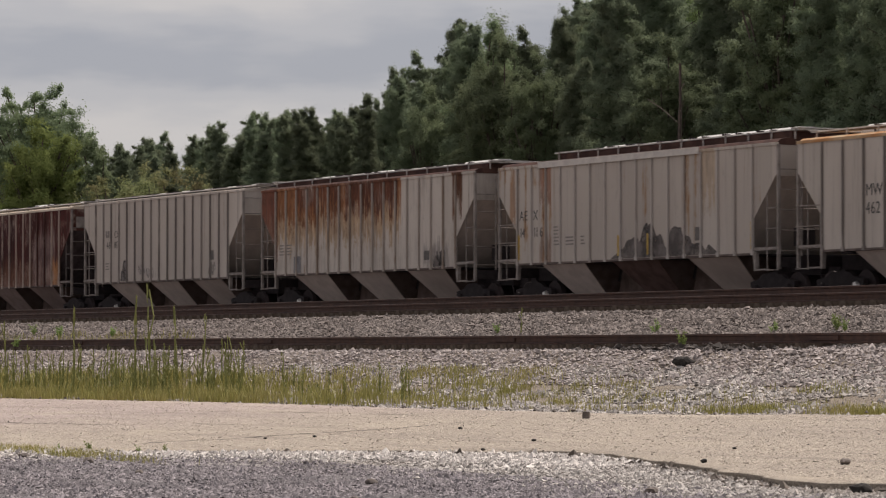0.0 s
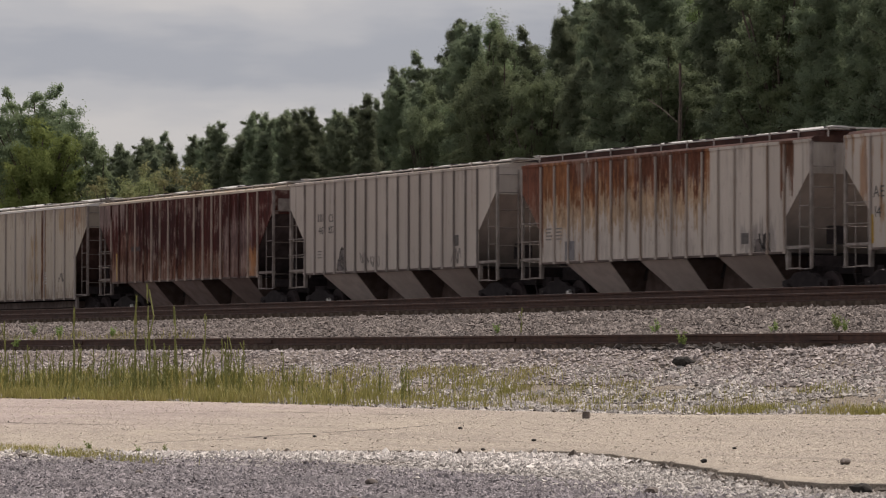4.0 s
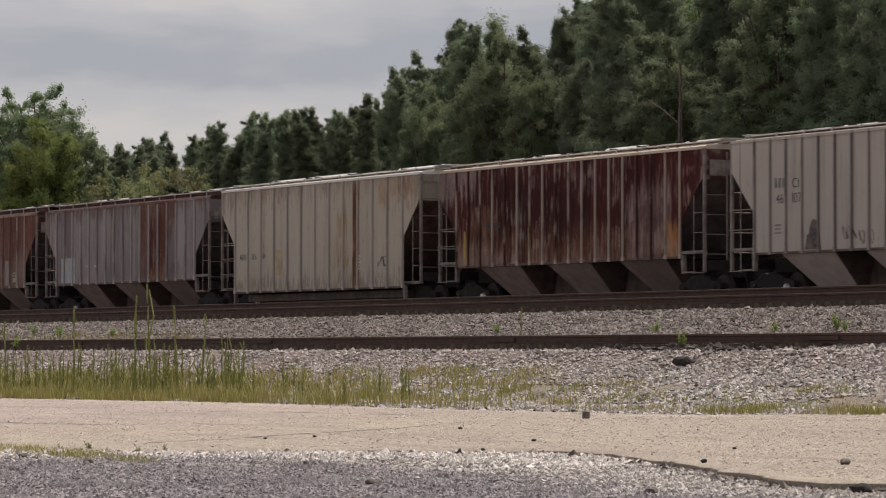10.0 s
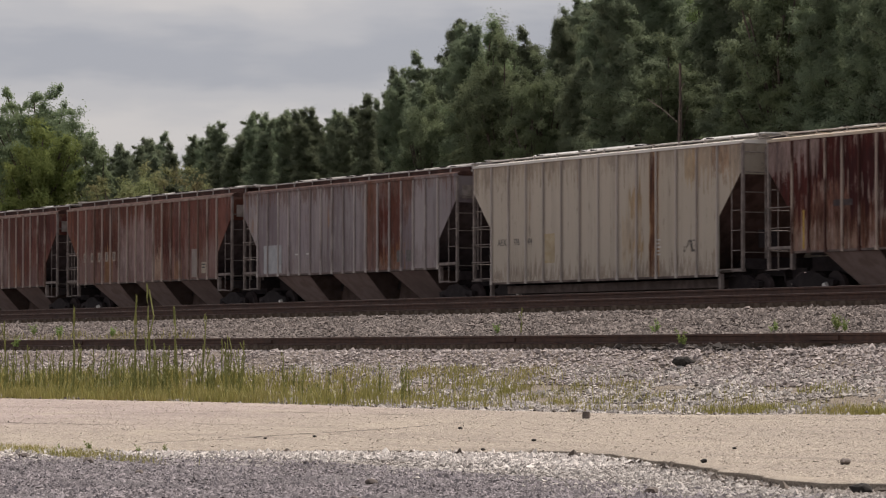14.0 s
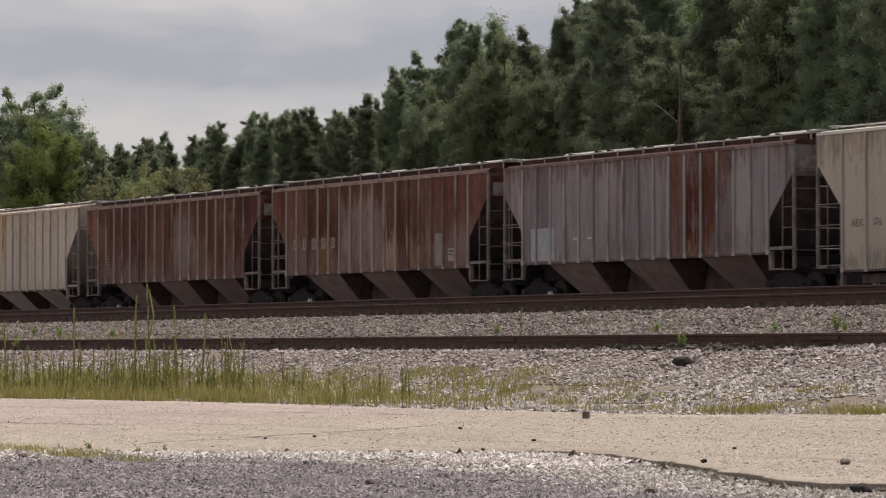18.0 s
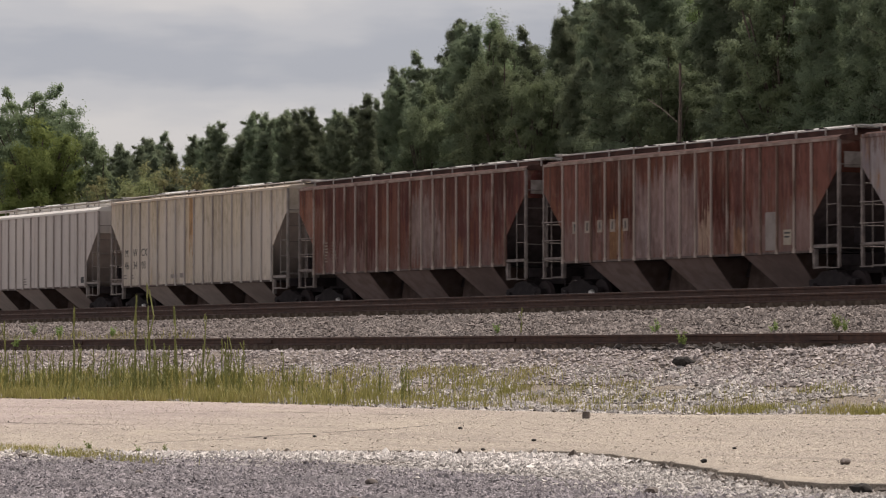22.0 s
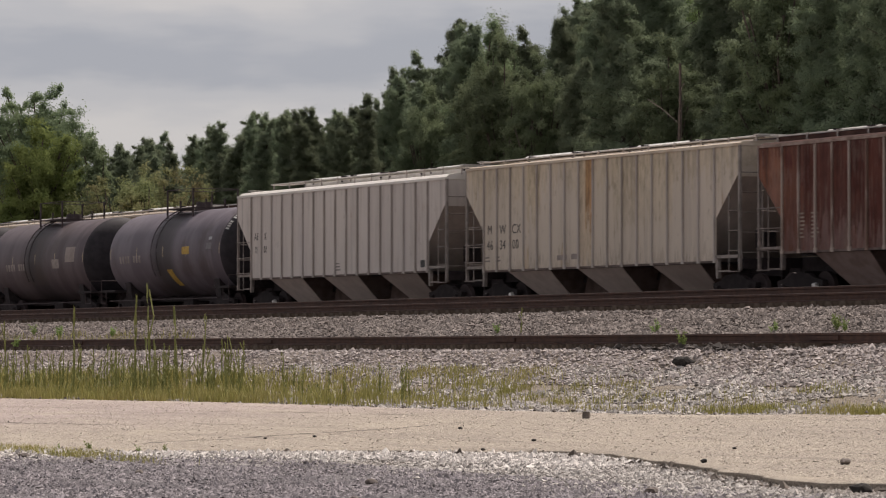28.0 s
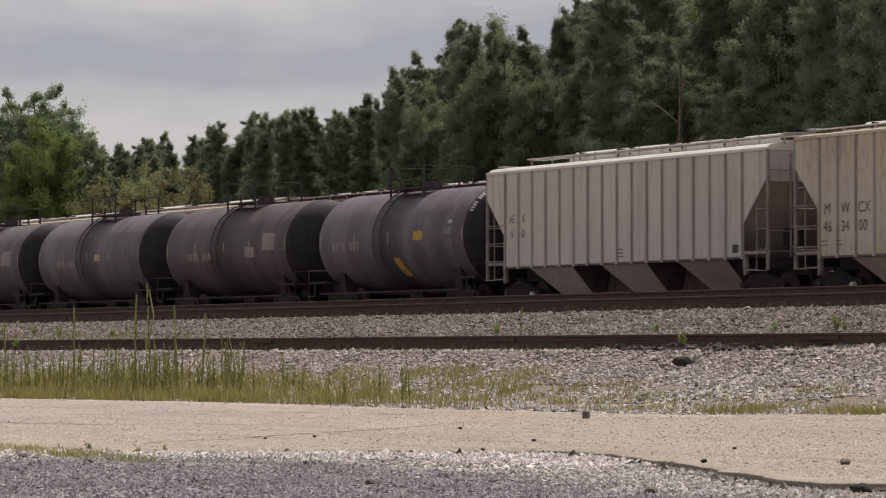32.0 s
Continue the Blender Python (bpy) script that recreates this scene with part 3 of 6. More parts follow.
def build_hopper(label, x_left, x_right, paint, ribs=16, rib_mat=None, bay="bay_grey", lad="ladder_pale", roof="plain", sill=1.32, deep=False, hatch="hatch", eave=4.0, board=0.28, roof_mat=None, eave_mat=None, short_top=0.0, mid_bay=""):
    """A three-bay covered hopper car; x runs along it, z up from the rail."""
    hl = (x_right - x_left) / 2
    car = new("covered_hopper_car")
    tagged(car, label, "freight car", "cars of the freight train")
    car.location = ((x_left + x_right) / 2, TRAIN_Y, RAIL_Z)
    rib_mat = rib_mat or RIB_SHADE
    W, e = 1.6, eave
    cut0, cut1, inn = e - 0.75, e - 1.82, hl - 1.02
    side = [(-hl, e), (-hl, cut0), (-inn, cut1), (-inn, sill), (inn, sill), (inn, cut1), (hl, cut0), (hl, e)]
    for s in (-1, 1):
        bm = bmesh.new()
        plate_y(bm, side, s * (W - 0.02), s * W)
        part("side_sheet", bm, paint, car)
        boxes("eave_angle", eave_mat or roof_mat or paint, car, (-hl - 0.02, hl + 0.02, *side_box(W + 0.03, 0.09, s), e - 0.04, e + 0.03))
        boxes("side_sill", M["sill_shade_brown"], car, (-inn - 0.02, inn + 0.02, *side_box(W + 0.015, 0.15, s), sill - 0.055, sill - 0.002))
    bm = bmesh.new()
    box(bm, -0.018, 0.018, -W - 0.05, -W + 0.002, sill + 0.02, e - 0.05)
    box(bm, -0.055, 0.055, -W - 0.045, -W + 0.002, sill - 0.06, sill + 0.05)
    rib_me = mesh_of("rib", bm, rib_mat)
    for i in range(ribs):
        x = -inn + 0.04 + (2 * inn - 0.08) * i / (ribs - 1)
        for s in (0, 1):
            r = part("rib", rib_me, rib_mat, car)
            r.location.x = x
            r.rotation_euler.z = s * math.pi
    for s in (-1, 1):
        bm = bmesh.new()
        box(bm, *sorted((s * (hl - 0.02), s * (hl - 0.05))), -W + 0.02, W - 0.02, cut0 - 0.05, e)
        part("end_plate", bm, paint, car)
        bm = bmesh.new()
        run = (cut0 - sill) / 1.05
        q = [(s * (hl - 0.04), cut0), (s * (hl - 0.07), cut0), (s * (hl - run - 0.07), sill - 0.02), (s * (hl - run - 0.03), sill - 0.02)]
        plate_y(bm, q, -W + 0.03, W - 0.03)
        part("slope_sheet", bm, M["slope_dark" if bay == "bay_brown" else "bay_soot" if deep else "slope_pale"], car)
        for q in (-1, 1):
            boxes("corner_post", M[lad], car, (*sorted((s * hl, s * (hl + 0.07))), *side_box(W, 0.07, q), 0.9, e - 0.02))
            bm = bmesh.new()
            tube(bm, [(s * (hl + 0.05), q * 0.9, 1.1), (s * (hl + 0.05), q * 0.9, e - 0.1)], 0.026)
            ladder = part("end_ladder", bm, M[lad], car)
            for z in np.arange(1.35, e - 0.2, 0.5):
                bm = bmesh.new()
                tube(bm, [(s * (hl + 0.06), q * (W - 0.05), z), (s * (hl + 0.06), q * 0.9, z)], 0.014, 5)
                part("rung", bm, M[lad], ladder)
            reach = hl - 0.42 if s > 0 else inn
            bm = bmesh.new()
            xx = s * (hl - 0.42)
            tube(bm, [(xx, q * W, 0.85), (xx, q * W, e - 1.2)], 0.014)
            ladder = part("side_ladder", bm, M[lad], car)
            for z in [0.88] + list(np.arange(1.4, e - 1.25, 0.5)):
                bm = bmesh.new()
                tube(bm, [(s * (hl + 0.1), q * (W + 0.01), z), (s * (reach if z > 1 else hl - 0.42), q * (W + 0.01), z)], 0.013, 5)
                part("rung", bm, M[lad], ladder)
            boxes("end_sill", M[lad], car, (*sorted((s * (inn - 0.05), s * (hl + 0.05))), *side_box(W, 0.1, q), sill + 0.05, sill + 0.13))
            bm = bmesh.new()
            xa, xb = s * (inn - 0.05), s * (inn + 0.08)
            plate_y(bm, [(xa, sill + 0.02), (xb, sill + 0.02), (xb, sill - 0.45), (xa + 0.05 * s, sill - 0.45)], q * (W - 0.1), q * W)
            part("bolster_bracket", bm, M[lad], car)
            bm = bmesh.new()
            xa, xb = s * (hl - 0.4), s * (inn + 0.1)
            box(bm, *sorted((xa, xb)), *side_box(W, 0.04, q), 0.88, 0.92)
            part("sill_step", bm, M[lad], car)
        if bay == "bay_brown":
            boxes("end_plate_patch", M["ladder_pale"], car, (*sorted((s * (hl - 0.017), s * (hl - 0.005))), -1.38, -0.7, e - 0.68, e - 0.3), label="pale grey repainted end panel")
        boxes("striker_plate", M["truck"], car, (*sorted((s * hl, s * (hl + 0.1))), -W + 0.1, W - 0.1, 0.95, 1.2))
        bm = bmesh.new()
        box(bm, *sorted((s * (hl + 0.05), s * (hl + 0.45))), -0.12, 0.12, 0.72, 0.98)
        box(bm, *sorted((s * (hl + 0.4), s * (hl + 0.68))), -0.2, 0.16, 0.7, 1.0)
        part("coupler", bm, M["truck"], car)
        bm = bmesh.new()
        tube(bm, [(s * (hl + 0.1), -0.4, 0.85), (s * (hl + 0.3), -0.42, 0.5), (s * (hl + 0.6), -0.4, 0.55)], 0.025)
        part("air_hose", bm, M["truck"], car)
    boxes("center_sill", M["truck"], car, (-hl - 0.05, hl + 0.05, -0.32, 0.32, 0.78, 1.22))
    boxes("brake_reservoir", M["truck"], car, (-hl + 0.5, -hl + 1.0, -0.7, 0.5, 1.25, 1.7))
    boxes("brake_valve", M["truck"], car, (hl - 0.75, hl - 0.4, -0.6, -0.2, 1.5, 1.95))
    for i in (-1, 0, 1):
        if deep:
            break
        cx = i * 3.85 * inn / 6.1 + 0.15
        def corner(sx, sy, low):
            return (cx + sx * (0.72 if low else 1.14), sy * (0.4 if low else 1.5), 0.24 if low else sill - 0.06)

        bayo = None
        for sy in (-1, 1):
            bm = bmesh.new()
            q = [corner(-1, sy, 0), corner(1, sy, 0), corner(1, sy, 1), corner(-1, sy, 1)]
            outer = [bm.verts.new(p) for p in q]
            inner = [bm.verts.new((x, y - 0.03 * sy, z)) for x, y, z in q]
            bm.faces.new(outer)
            bm.faces.new(inner[::-1])
            for n in range(4):
                bm.faces.new((outer[n], inner[n], inner[(n + 1) % 4], outer[(n + 1) % 4]))
            o = part("hopper_bay" if bayo is None else "bay_side", bm, M[mid_bay if mid_bay and i == 0 else bay], bayo or car)
            bayo = bayo or o
        # the bay's ends take the darker steel, which carries their shade
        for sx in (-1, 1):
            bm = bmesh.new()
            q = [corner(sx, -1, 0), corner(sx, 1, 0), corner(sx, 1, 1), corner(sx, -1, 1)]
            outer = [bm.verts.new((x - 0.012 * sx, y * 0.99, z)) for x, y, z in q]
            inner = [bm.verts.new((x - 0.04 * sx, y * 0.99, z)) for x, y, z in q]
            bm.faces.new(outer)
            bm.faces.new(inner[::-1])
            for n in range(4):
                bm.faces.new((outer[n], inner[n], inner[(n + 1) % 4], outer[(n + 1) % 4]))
            part("bay_end", bm, M["bay_shade"], bayo, "dark end sheet with its shade in the colour")
        boxes("outlet_gate", M["truck"], bayo, (cx - 0.6, cx + 0.6, -0.45, 0.45, 0.17, 0.235))
    # dark sheets added to fill the gaps between the bays with shade
    for s in (-1, 1):
        if not deep:
            m = s * 1.925 * inn / 6.1 + 0.15
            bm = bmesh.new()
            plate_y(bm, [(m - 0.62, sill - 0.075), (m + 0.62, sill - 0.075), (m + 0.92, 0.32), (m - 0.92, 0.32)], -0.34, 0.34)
            part("saddle_sheet", bm, M["bay_shade"], car)
    if deep:
        boxes("underframe_skirt", M["sill_shade_brown"], car, (-inn + 0.4, inn - 0.4, -1.3, 1.3, 0.5, sill - 0.1))
    boxes("floor_sheet", M["truck"], car, (-inn + 0.05, inn - 0.05, -W + 0.16, W - 0.16, sill - 0.05, sill - 0.02))
    # roof, hatches, running boards
    bm = bmesh.new()
    crown = min(0.3, board * 0.62)
    prof = [(-W, e), (-1.46, e + crown * 0.5), (-1.1, e + crown * 0.72), (-0.5, e + crown), (0.5, e + crown), (1.1, e + crown * 0.72), (1.46, e + crown * 0.5), (W, e)]
    prism_x(bm, prof + [(W - 0.05, e - 0.03), (-W + 0.05, e - 0.03)], -hl, hl)
    part("roof", bm, roof_mat or paint, car)
    if roof_mat is ROOF_RUST:
        boxes("roof_curb", ROOF_RUST, car, (-hl + 0.1 + short_top, hl - 0.1, -1.075, 1.075, e + 0.02, e + board - 0.045))
    n = 4 if roof == "long" else 6
    ins = 1.0 + short_top
    span = 2 * (hl - 1.0) - short_top
    for i in range(n):
        x0 = -hl + ins + span * i / n + 0.025
        x1 = -hl + ins + span * (i + 1) / n - 0.025
        bm = bmesh.new()
        t = e + board
        top = t + random.uniform(0.105, 0.15)
        prism_x(bm, [(-0.44, e + crown - 0.02), (-0.44, t - 0.02), (-0.2, top), (0.2, top), (0.44, t - 0.02), (0.44, e + crown - 0.02)], x0, x1)
        h = part("hatch_cover", bm, M[hatch], car)
        boxes("hatch_latch", M["truck"], h, (x1 - 0.03, x1 + 0.04, -0.46, 0.46, t - 0.08, t + 0.115))
        boxes("hatch_latch", M["truck"], h, (x0 + 0.55, x0 + 0.6, -0.46, 0.46, t - 0.08, t + 0.11))
    bm = bmesh.new()
    box(bm, -0.016, 0.016, -1.13, -1.098, e + crown * 0.5, e + board + 0.012)
    br = mesh_of("bracket", bm, M["post"])
    for s in (-1, 1):
        x0 = -hl - 0.2 + short_top
        wb = boxes("running_board", M["grating"], car, (x0, hl + 0.2, s * 0.82 - 0.27, s * 0.82 + 0.27, e + board - 0.035, e + board))
        for i in range(12):
            o = part("bracket", br, M["post"], wb)
            o.location.x = x0 + 0.3 + (hl - x0 - 0.2) * i / 11
            o.rotation_euler.z = 0 if s < 0 else math.pi
        boxes("cross_walk", M["grating"], car, (*sorted((s * (hl - 0.02), s * (hl + 0.25))), -1.12, 1.12, e + (board if s > 0 or not short_top else 0.2) + 0.004, e + (board if s > 0 or not short_top else 0.2) + 0.03))
    for x in (-hl + 1.0, hl - 1.0):
        build_truck(car, x, 0.72, x < 0)
    MOVING.append(car)
    return car


def stencil_bars(car, x, z, rows, w=0.5, mat="ink_faint", y=-1.606):
    """Small painted data that cannot be read: rows of short bars."""
    for i in range(rows):
        boxes("stencil_bar", M[mat], car, (x, x + w * random.uniform(0.7, 1.0), y, y + 0.004, z - i * 0.095, z - i * 0.095 + 0.042))


def painted_patch(car, x0, x1, z0, z1, mat, name="paint_patch", label=""):
    return boxes(name, M[mat], car, (x0, x1, -1.606, -1.601, z0, z1), label=label)


def graffiti(car, x0, x1, z0, humps, seed):
    """A dull sprayed tag: one joined outline of rounded humps (place, height, width), without letters."""
    rnd = random.Random(seed)
    bm = bmesh.new()
    m = 70
    pts = [(x0, z0)]
    for i in range(m + 1):
        f = i / m
        x = x0 + (x1 - x0) * f
        h = max([hh * math.exp(-((x - c) / w / 1.25) ** 4) for c, hh, w in humps]) * rnd.uniform(0.93, 1.05)
        pts.append((x, z0 + 0.02 + h * min(1, 8 * f, 8 - 8 * f)))
    pts.append((x1, z0))
    plate_y(bm, pts, -1.6045, -1.6015)
    part("graffiti", bm, M["graffiti"], car, "dull grey sprayed graffiti")


def scribble(car, x0, x1, z0, z1, seed, strokes=3, mat="ink_faint"):
    """A thin sprayed scrawl of looping strokes, without letters."""
    rnd = random.Random(seed)
    bm = bmesh.new()
    for k in range(strokes):
        a, b = rnd.uniform(0.8, 1.8), rnd.uniform(0, 6)
        cx = x0 + (x1 - x0) * (k + 0.5) / strokes
        w = (x1 - x0) / strokes * 0.65
        prev = None
        for i in range(22):
            f = i / 21
            x = cx + w * math.sin(a * 6.3 * f + b)
            z = (z0 + z1) / 2 + (z1 - z0) * 0.48 * math.cos(6.3 * f * 1.5 + b * 2) * rnd.uniform(0.9, 1.05)
            ring = [bm.verts.new((x + d, y, z + d)) for y in (-1.6045, -1.6015) for d in (-0.014, 0.014)]
            if prev:
                bm.faces.new((prev[0], ring[0], ring[1], prev[1]))
                bm.faces.new((prev[0], prev[2], ring[2], ring[0]))
                bm.faces.new((prev[1], ring[1], ring[3], prev[3]))
            prev = ring
    part("graffiti", bm, M[mat], car, "thin dark sprayed scrawl")


def letters(car, rows, size=0.36, mat="ink", squeeze=0.95):
    """Each character is a part of its own."""
    for text, x, z in rows:
        for ch in text:
            o = lettering(ch, size, M[mat], car, x, -1.604, z, squeeze=squeeze)
            x = max(v.co.x for v in o.data.vertices) + 0.07 * size


W1, W2 = (0.47, 0.412, 0.362), (0.57, 0.508, 0.45)
P = {}
P["h0"] = car_paint("pale_grey_paint_a", W2, W1, 0.05, 1.0, panel=0.8629)
P["h1"] = car_paint("pale_grey_paint_b", W2, W1, 0.16, 2.3, panel=0.7927, off=0.5, rib_line=0.35, bands=((-6.9, -4.3, 0.07), (-4.6, -4.05, 0.1), (2.75, 2.95, 0.08)), run_soot=0.4,
                    spots=((-6.4, -6.1, 2.3, 3.8, (0.25, 0.12, 0.05), 0.7), (-4.75, -4.1, 3.0, 4.2, (0.25, 0.1, 0.05), 0.7, 0.5), (-4.75, -4.1, 1.2, 1.9, (0.2, 0.1, 0.06), 0.6, 0.4), (3.5, 4.2, 2.6, 4.2, (0.36, 0.24, 0.13), 0.5, 0.6)))
P["h2"] = car_paint("grey_paint_rust_top", W1, W2, 0.14, 3.7, streak=1.9, chips=((0.46, 0.4, 0.345), 0.25), panel=0.7506, rib_line=0.55, light=(0.36, 0.2, 0.09), mid=(0.2, 0.075, 0.032),
                    spots=((-7.1, 2.6, 2.35, 4.3, (0.4, 0.25, 0.125), 0.75, 0.6), (-7.1, 2.6, 3.0, 4.3, (0.24, 0.095, 0.038), 0.95, 0.45), (-1.1, 2.4, 3.1, 4.3, (0.1, 0.034, 0.022), 0.8, 0.35), (-4.6, -1.4, 3.45, 4.3, (0.12, 0.042, 0.026), 0.75, 0.35), (-7.1, -5.9, 2.0, 4.3, (0.14, 0.052, 0.036), 0.85, 0.5), (5.79, 6.4, 2.95, 4.5, (0.12, 0.045, 0.02), 0.97, 0.12), (4.0, 5.6, 1.3, 1.85, (0.14, 0.125, 0.125), 0.5, 0.2)))
P["h3"] = car_paint("pale_grey_paint_c", W2, W1, 0.05, 4.1, panel=0.7006, rib_line=0.6, vary=0.05, run_soot=0.35)
P["h4"] = car_paint("brown_rust_paint", (0.36, 0.2726, 0.25), (0.26, 0.1645, 0.135), 0.66, 5.9, streak=2.6, dark=(0.034, 0.0113, 0.01), mid=(0.075, 0.0226, 0.016), light=(0.17, 0.0658, 0.03), vary=0.08, chips=((0.38, 0.295, 0.25), 0.58), panel=0.7106, off=0.5, run_soot=0.3,
                    spots=((-7.1, 7.1, 2.0, 4.6, (0.06, 0.0118, 0.0095), 0.97, 0.5), (-4.0, 1.5, 1.7, 3.6, (0.042, 0.0094, 0.009), 0.9, 0.4), (1.5, 6.9, 2.3, 4.6, (0.068, 0.0141, 0.011), 0.8, 0.5), (-7.1, 7.1, 1.2, 2.1, (0.13, 0.0545, 0.03), 0.6, 0.3), (3.4, 5.6, 1.3, 3.2, (0.36, 0.2726, 0.255), 0.35, 0.5), (5.3, 6.0, 1.2, 2.1, (0.36, 0.1598, 0.055), 0.7, 0.3), (-7.1, -4.9, 3.35, 4.5, (0.4, 0.3102, 0.285), 0.55, 0.35), (-5.2, -3.6, 2.2, 2.75, (0.27, 0.141, 0.1), 0.6, 0.15), (-6.2, -3.2, 1.2, 1.75, (0.3, 0.2068, 0.16), 0.5, 0.3)))
P["h5"] = car_paint("cream_paint", (0.45, 0.392, 0.318), (0.5, 0.44, 0.365), 0.1, 6.2, bands=((2.56, 3.1, 0.26),), vary=0.06, run_soot=0.2, panel=0.9817,
                    spots=((-7.1, 7.1, 0.7, 1.0, (0.22, 0.165, 0.13), 0.6, 0.15), (4.7, 6.9, 3.3, 4.2, (0.33, 0.22, 0.13), 0.5, 0.4), (1.55, 2.2, 2.4, 3.0, (0.34, 0.22, 0.1), 0.7, 0.2), (1.55, 2.3, 1.35, 1.65, (0.34, 0.22, 0.1), 0.75, 0.12), (4.3, 4.9, 3.2, 4.0, (0.36, 0.24, 0.12), 0.6, 0.3), (5.6, 6.4, 3.4, 4.6, (0.28, 0.15, 0.08), 0.6, 0.3), (-7.1, 7.1, 3.75, 4.6, (0.3, 0.24, 0.19), 0.5, 0.15), (1.2, 2.2, 1.4, 2.4, (0.4, 0.29, 0.18), 0.4, 0.4), (-7.1, -2.0, 3.6, 4.2, (0.34, 0.27, 0.2), 0.4, 0.3)))
P["h6"] = car_paint("dull_grey_paint", (0.25, 0.2234, 0.2305), (0.35, 0.3038, 0.3009), 0.2, 7.7, mid=(0.15, 0.049, 0.0306), dark=(0.08, 0.0255, 0.0184), vary=0.12, chips=((0.36, 0.325, 0.31), 0.3), panel=0.7675, rib_line=0.65, soot=(0.13, 0.098, 0.102), run_soot=0.75,
                    tints=(((0.36, 0.3234, 0.3244), 0.2), ((0.18, 0.147, 0.1581), 0.25)),
                    spots=((1.5, 4.6, 3.0, 4.5, (0.13, 0.0549, 0.0326), 0.75, 0.6), (1.5, 2.3, 1.0, 4.5, (0.14, 0.0588, 0.0347), 0.8), (2.3, 3.05, 1.0, 4.5, (0.085, 0.0235, 0.0153), 1.0), (3.05, 3.85, 1.0, 4.5, (0.09, 0.0294, 0.0184), 0.95), (2.3, 3.85, 1.1, 1.9, (0.24, 0.1078, 0.0459), 0.6, 0.3), (-7.1, 7.1, 3.72, 4.5, (0.17, 0.098, 0.0765), 0.7, 0.2), (-4.6, -2.0, 1.9, 3.4, (0.2, 0.1617, 0.1887), 0.4, 0.5), (-7.1, 7.1, 1.2, 1.7, (0.2, 0.147, 0.1428), 0.35)))
P["h7"] = car_paint("faded_brown_paint", (0.225, 0.133, 0.1142), (0.17, 0.0789, 0.0632), 0.42, 8.4, streak=2.4, top=0.14, top_z=(1.8, 3.9), bands=((-4.6, -2.8, 0.1), (1.3, 3.4, 0.1)), dark=(0.068, 0.0209, 0.0143), mid=(0.116, 0.0351, 0.0265), light=(0.195, 0.0855, 0.0479), vary=0.22, chips=((0.27, 0.2, 0.17), 0.3), panel=0.749, rib_line=0.55,
                    tints=(((0.29, 0.2232, 0.2142), 0.2), ((0.1, 0.0285, 0.0204), 0.3), ((0.19, 0.0902, 0.0561), 0.12)),
                    spots=((-7.1, 7.1, 1.2, 2.25, (0.26, 0.19, 0.1754), 0.4), (-4.3, -2.25, 2.3, 4.5, (0.085, 0.0266, 0.0163), 0.95, 0.5), (-3.55, -2.85, 1.2, 2.35, (0.3, 0.1568, 0.0714), 0.8), (0.85, 2.35, 2.2, 4.5, (0.078, 0.0228, 0.0153), 0.95, 0.4), (1.6, 2.35, 1.2, 2.2, (0.092, 0.0266, 0.0184), 0.75), (0.85, 1.55, 1.2, 2.15, (0.33, 0.228, 0.1632), 0.8), (2.5, 3.1, 1.2, 2.0, (0.3, 0.1568, 0.0816), 0.65), (-7.1, 7.1, 3.2, 4.5, (0.13, 0.0503, 0.0326), 0.7, 0.5), (-2.25, 0.85, 1.2, 3.3, (0.3, 0.2232, 0.2091), 0.6, 0.6), (-6.1, -4.4, 2.4, 4.2, (0.17, 0.076, 0.0612), 0.6), (2.4, 6.9, 2.5, 4.2, (0.15, 0.0617, 0.051), 0.6)))
P["h8"] = car_paint("red_brown_paint", (0.165, 0.0912, 0.0816), (0.122, 0.0494, 0.0428), 0.5, 9.1, streak=2.2, top=0.12, top_z=(1.6, 3.8), dark=(0.06, 0.0199, 0.0153), mid=(0.106, 0.0323, 0.0275), light=(0.17, 0.0722, 0.0459), vary=0.22, chips=((0.24, 0.175, 0.15), 0.3), panel=0.7165, off=0.5,
                    tints=(((0.2, 0.1406, 0.1306), 0.2), ((0.085, 0.0256, 0.0204), 0.4), ((0.15, 0.0665, 0.0459), 0.15)),
                    spots=((-7.1, 7.1, 1.2, 1.75, (0.21, 0.1425, 0.1275), 0.4), (0.4, 2.2, 1.6, 3.4, (0.25, 0.1947, 0.1785), 0.7, 0.4), (-7.1, -6.0, 2.2, 4.0, (0.24, 0.1045, 0.0612), 0.6), (2.9, 3.6, 1.2, 2.0, (0.2, 0.0902, 0.051), 0.7), (-5.2, -1.5, 2.0, 4.5, (0.085, 0.0285, 0.0204), 0.75, 0.5), (1.5, 4.5, 2.8, 4.5, (0.1, 0.0351, 0.0235), 0.7, 0.5), (-7.1, 7.1, 3.6, 4.5, (0.1, 0.038, 0.0286), 0.6, 0.3)))
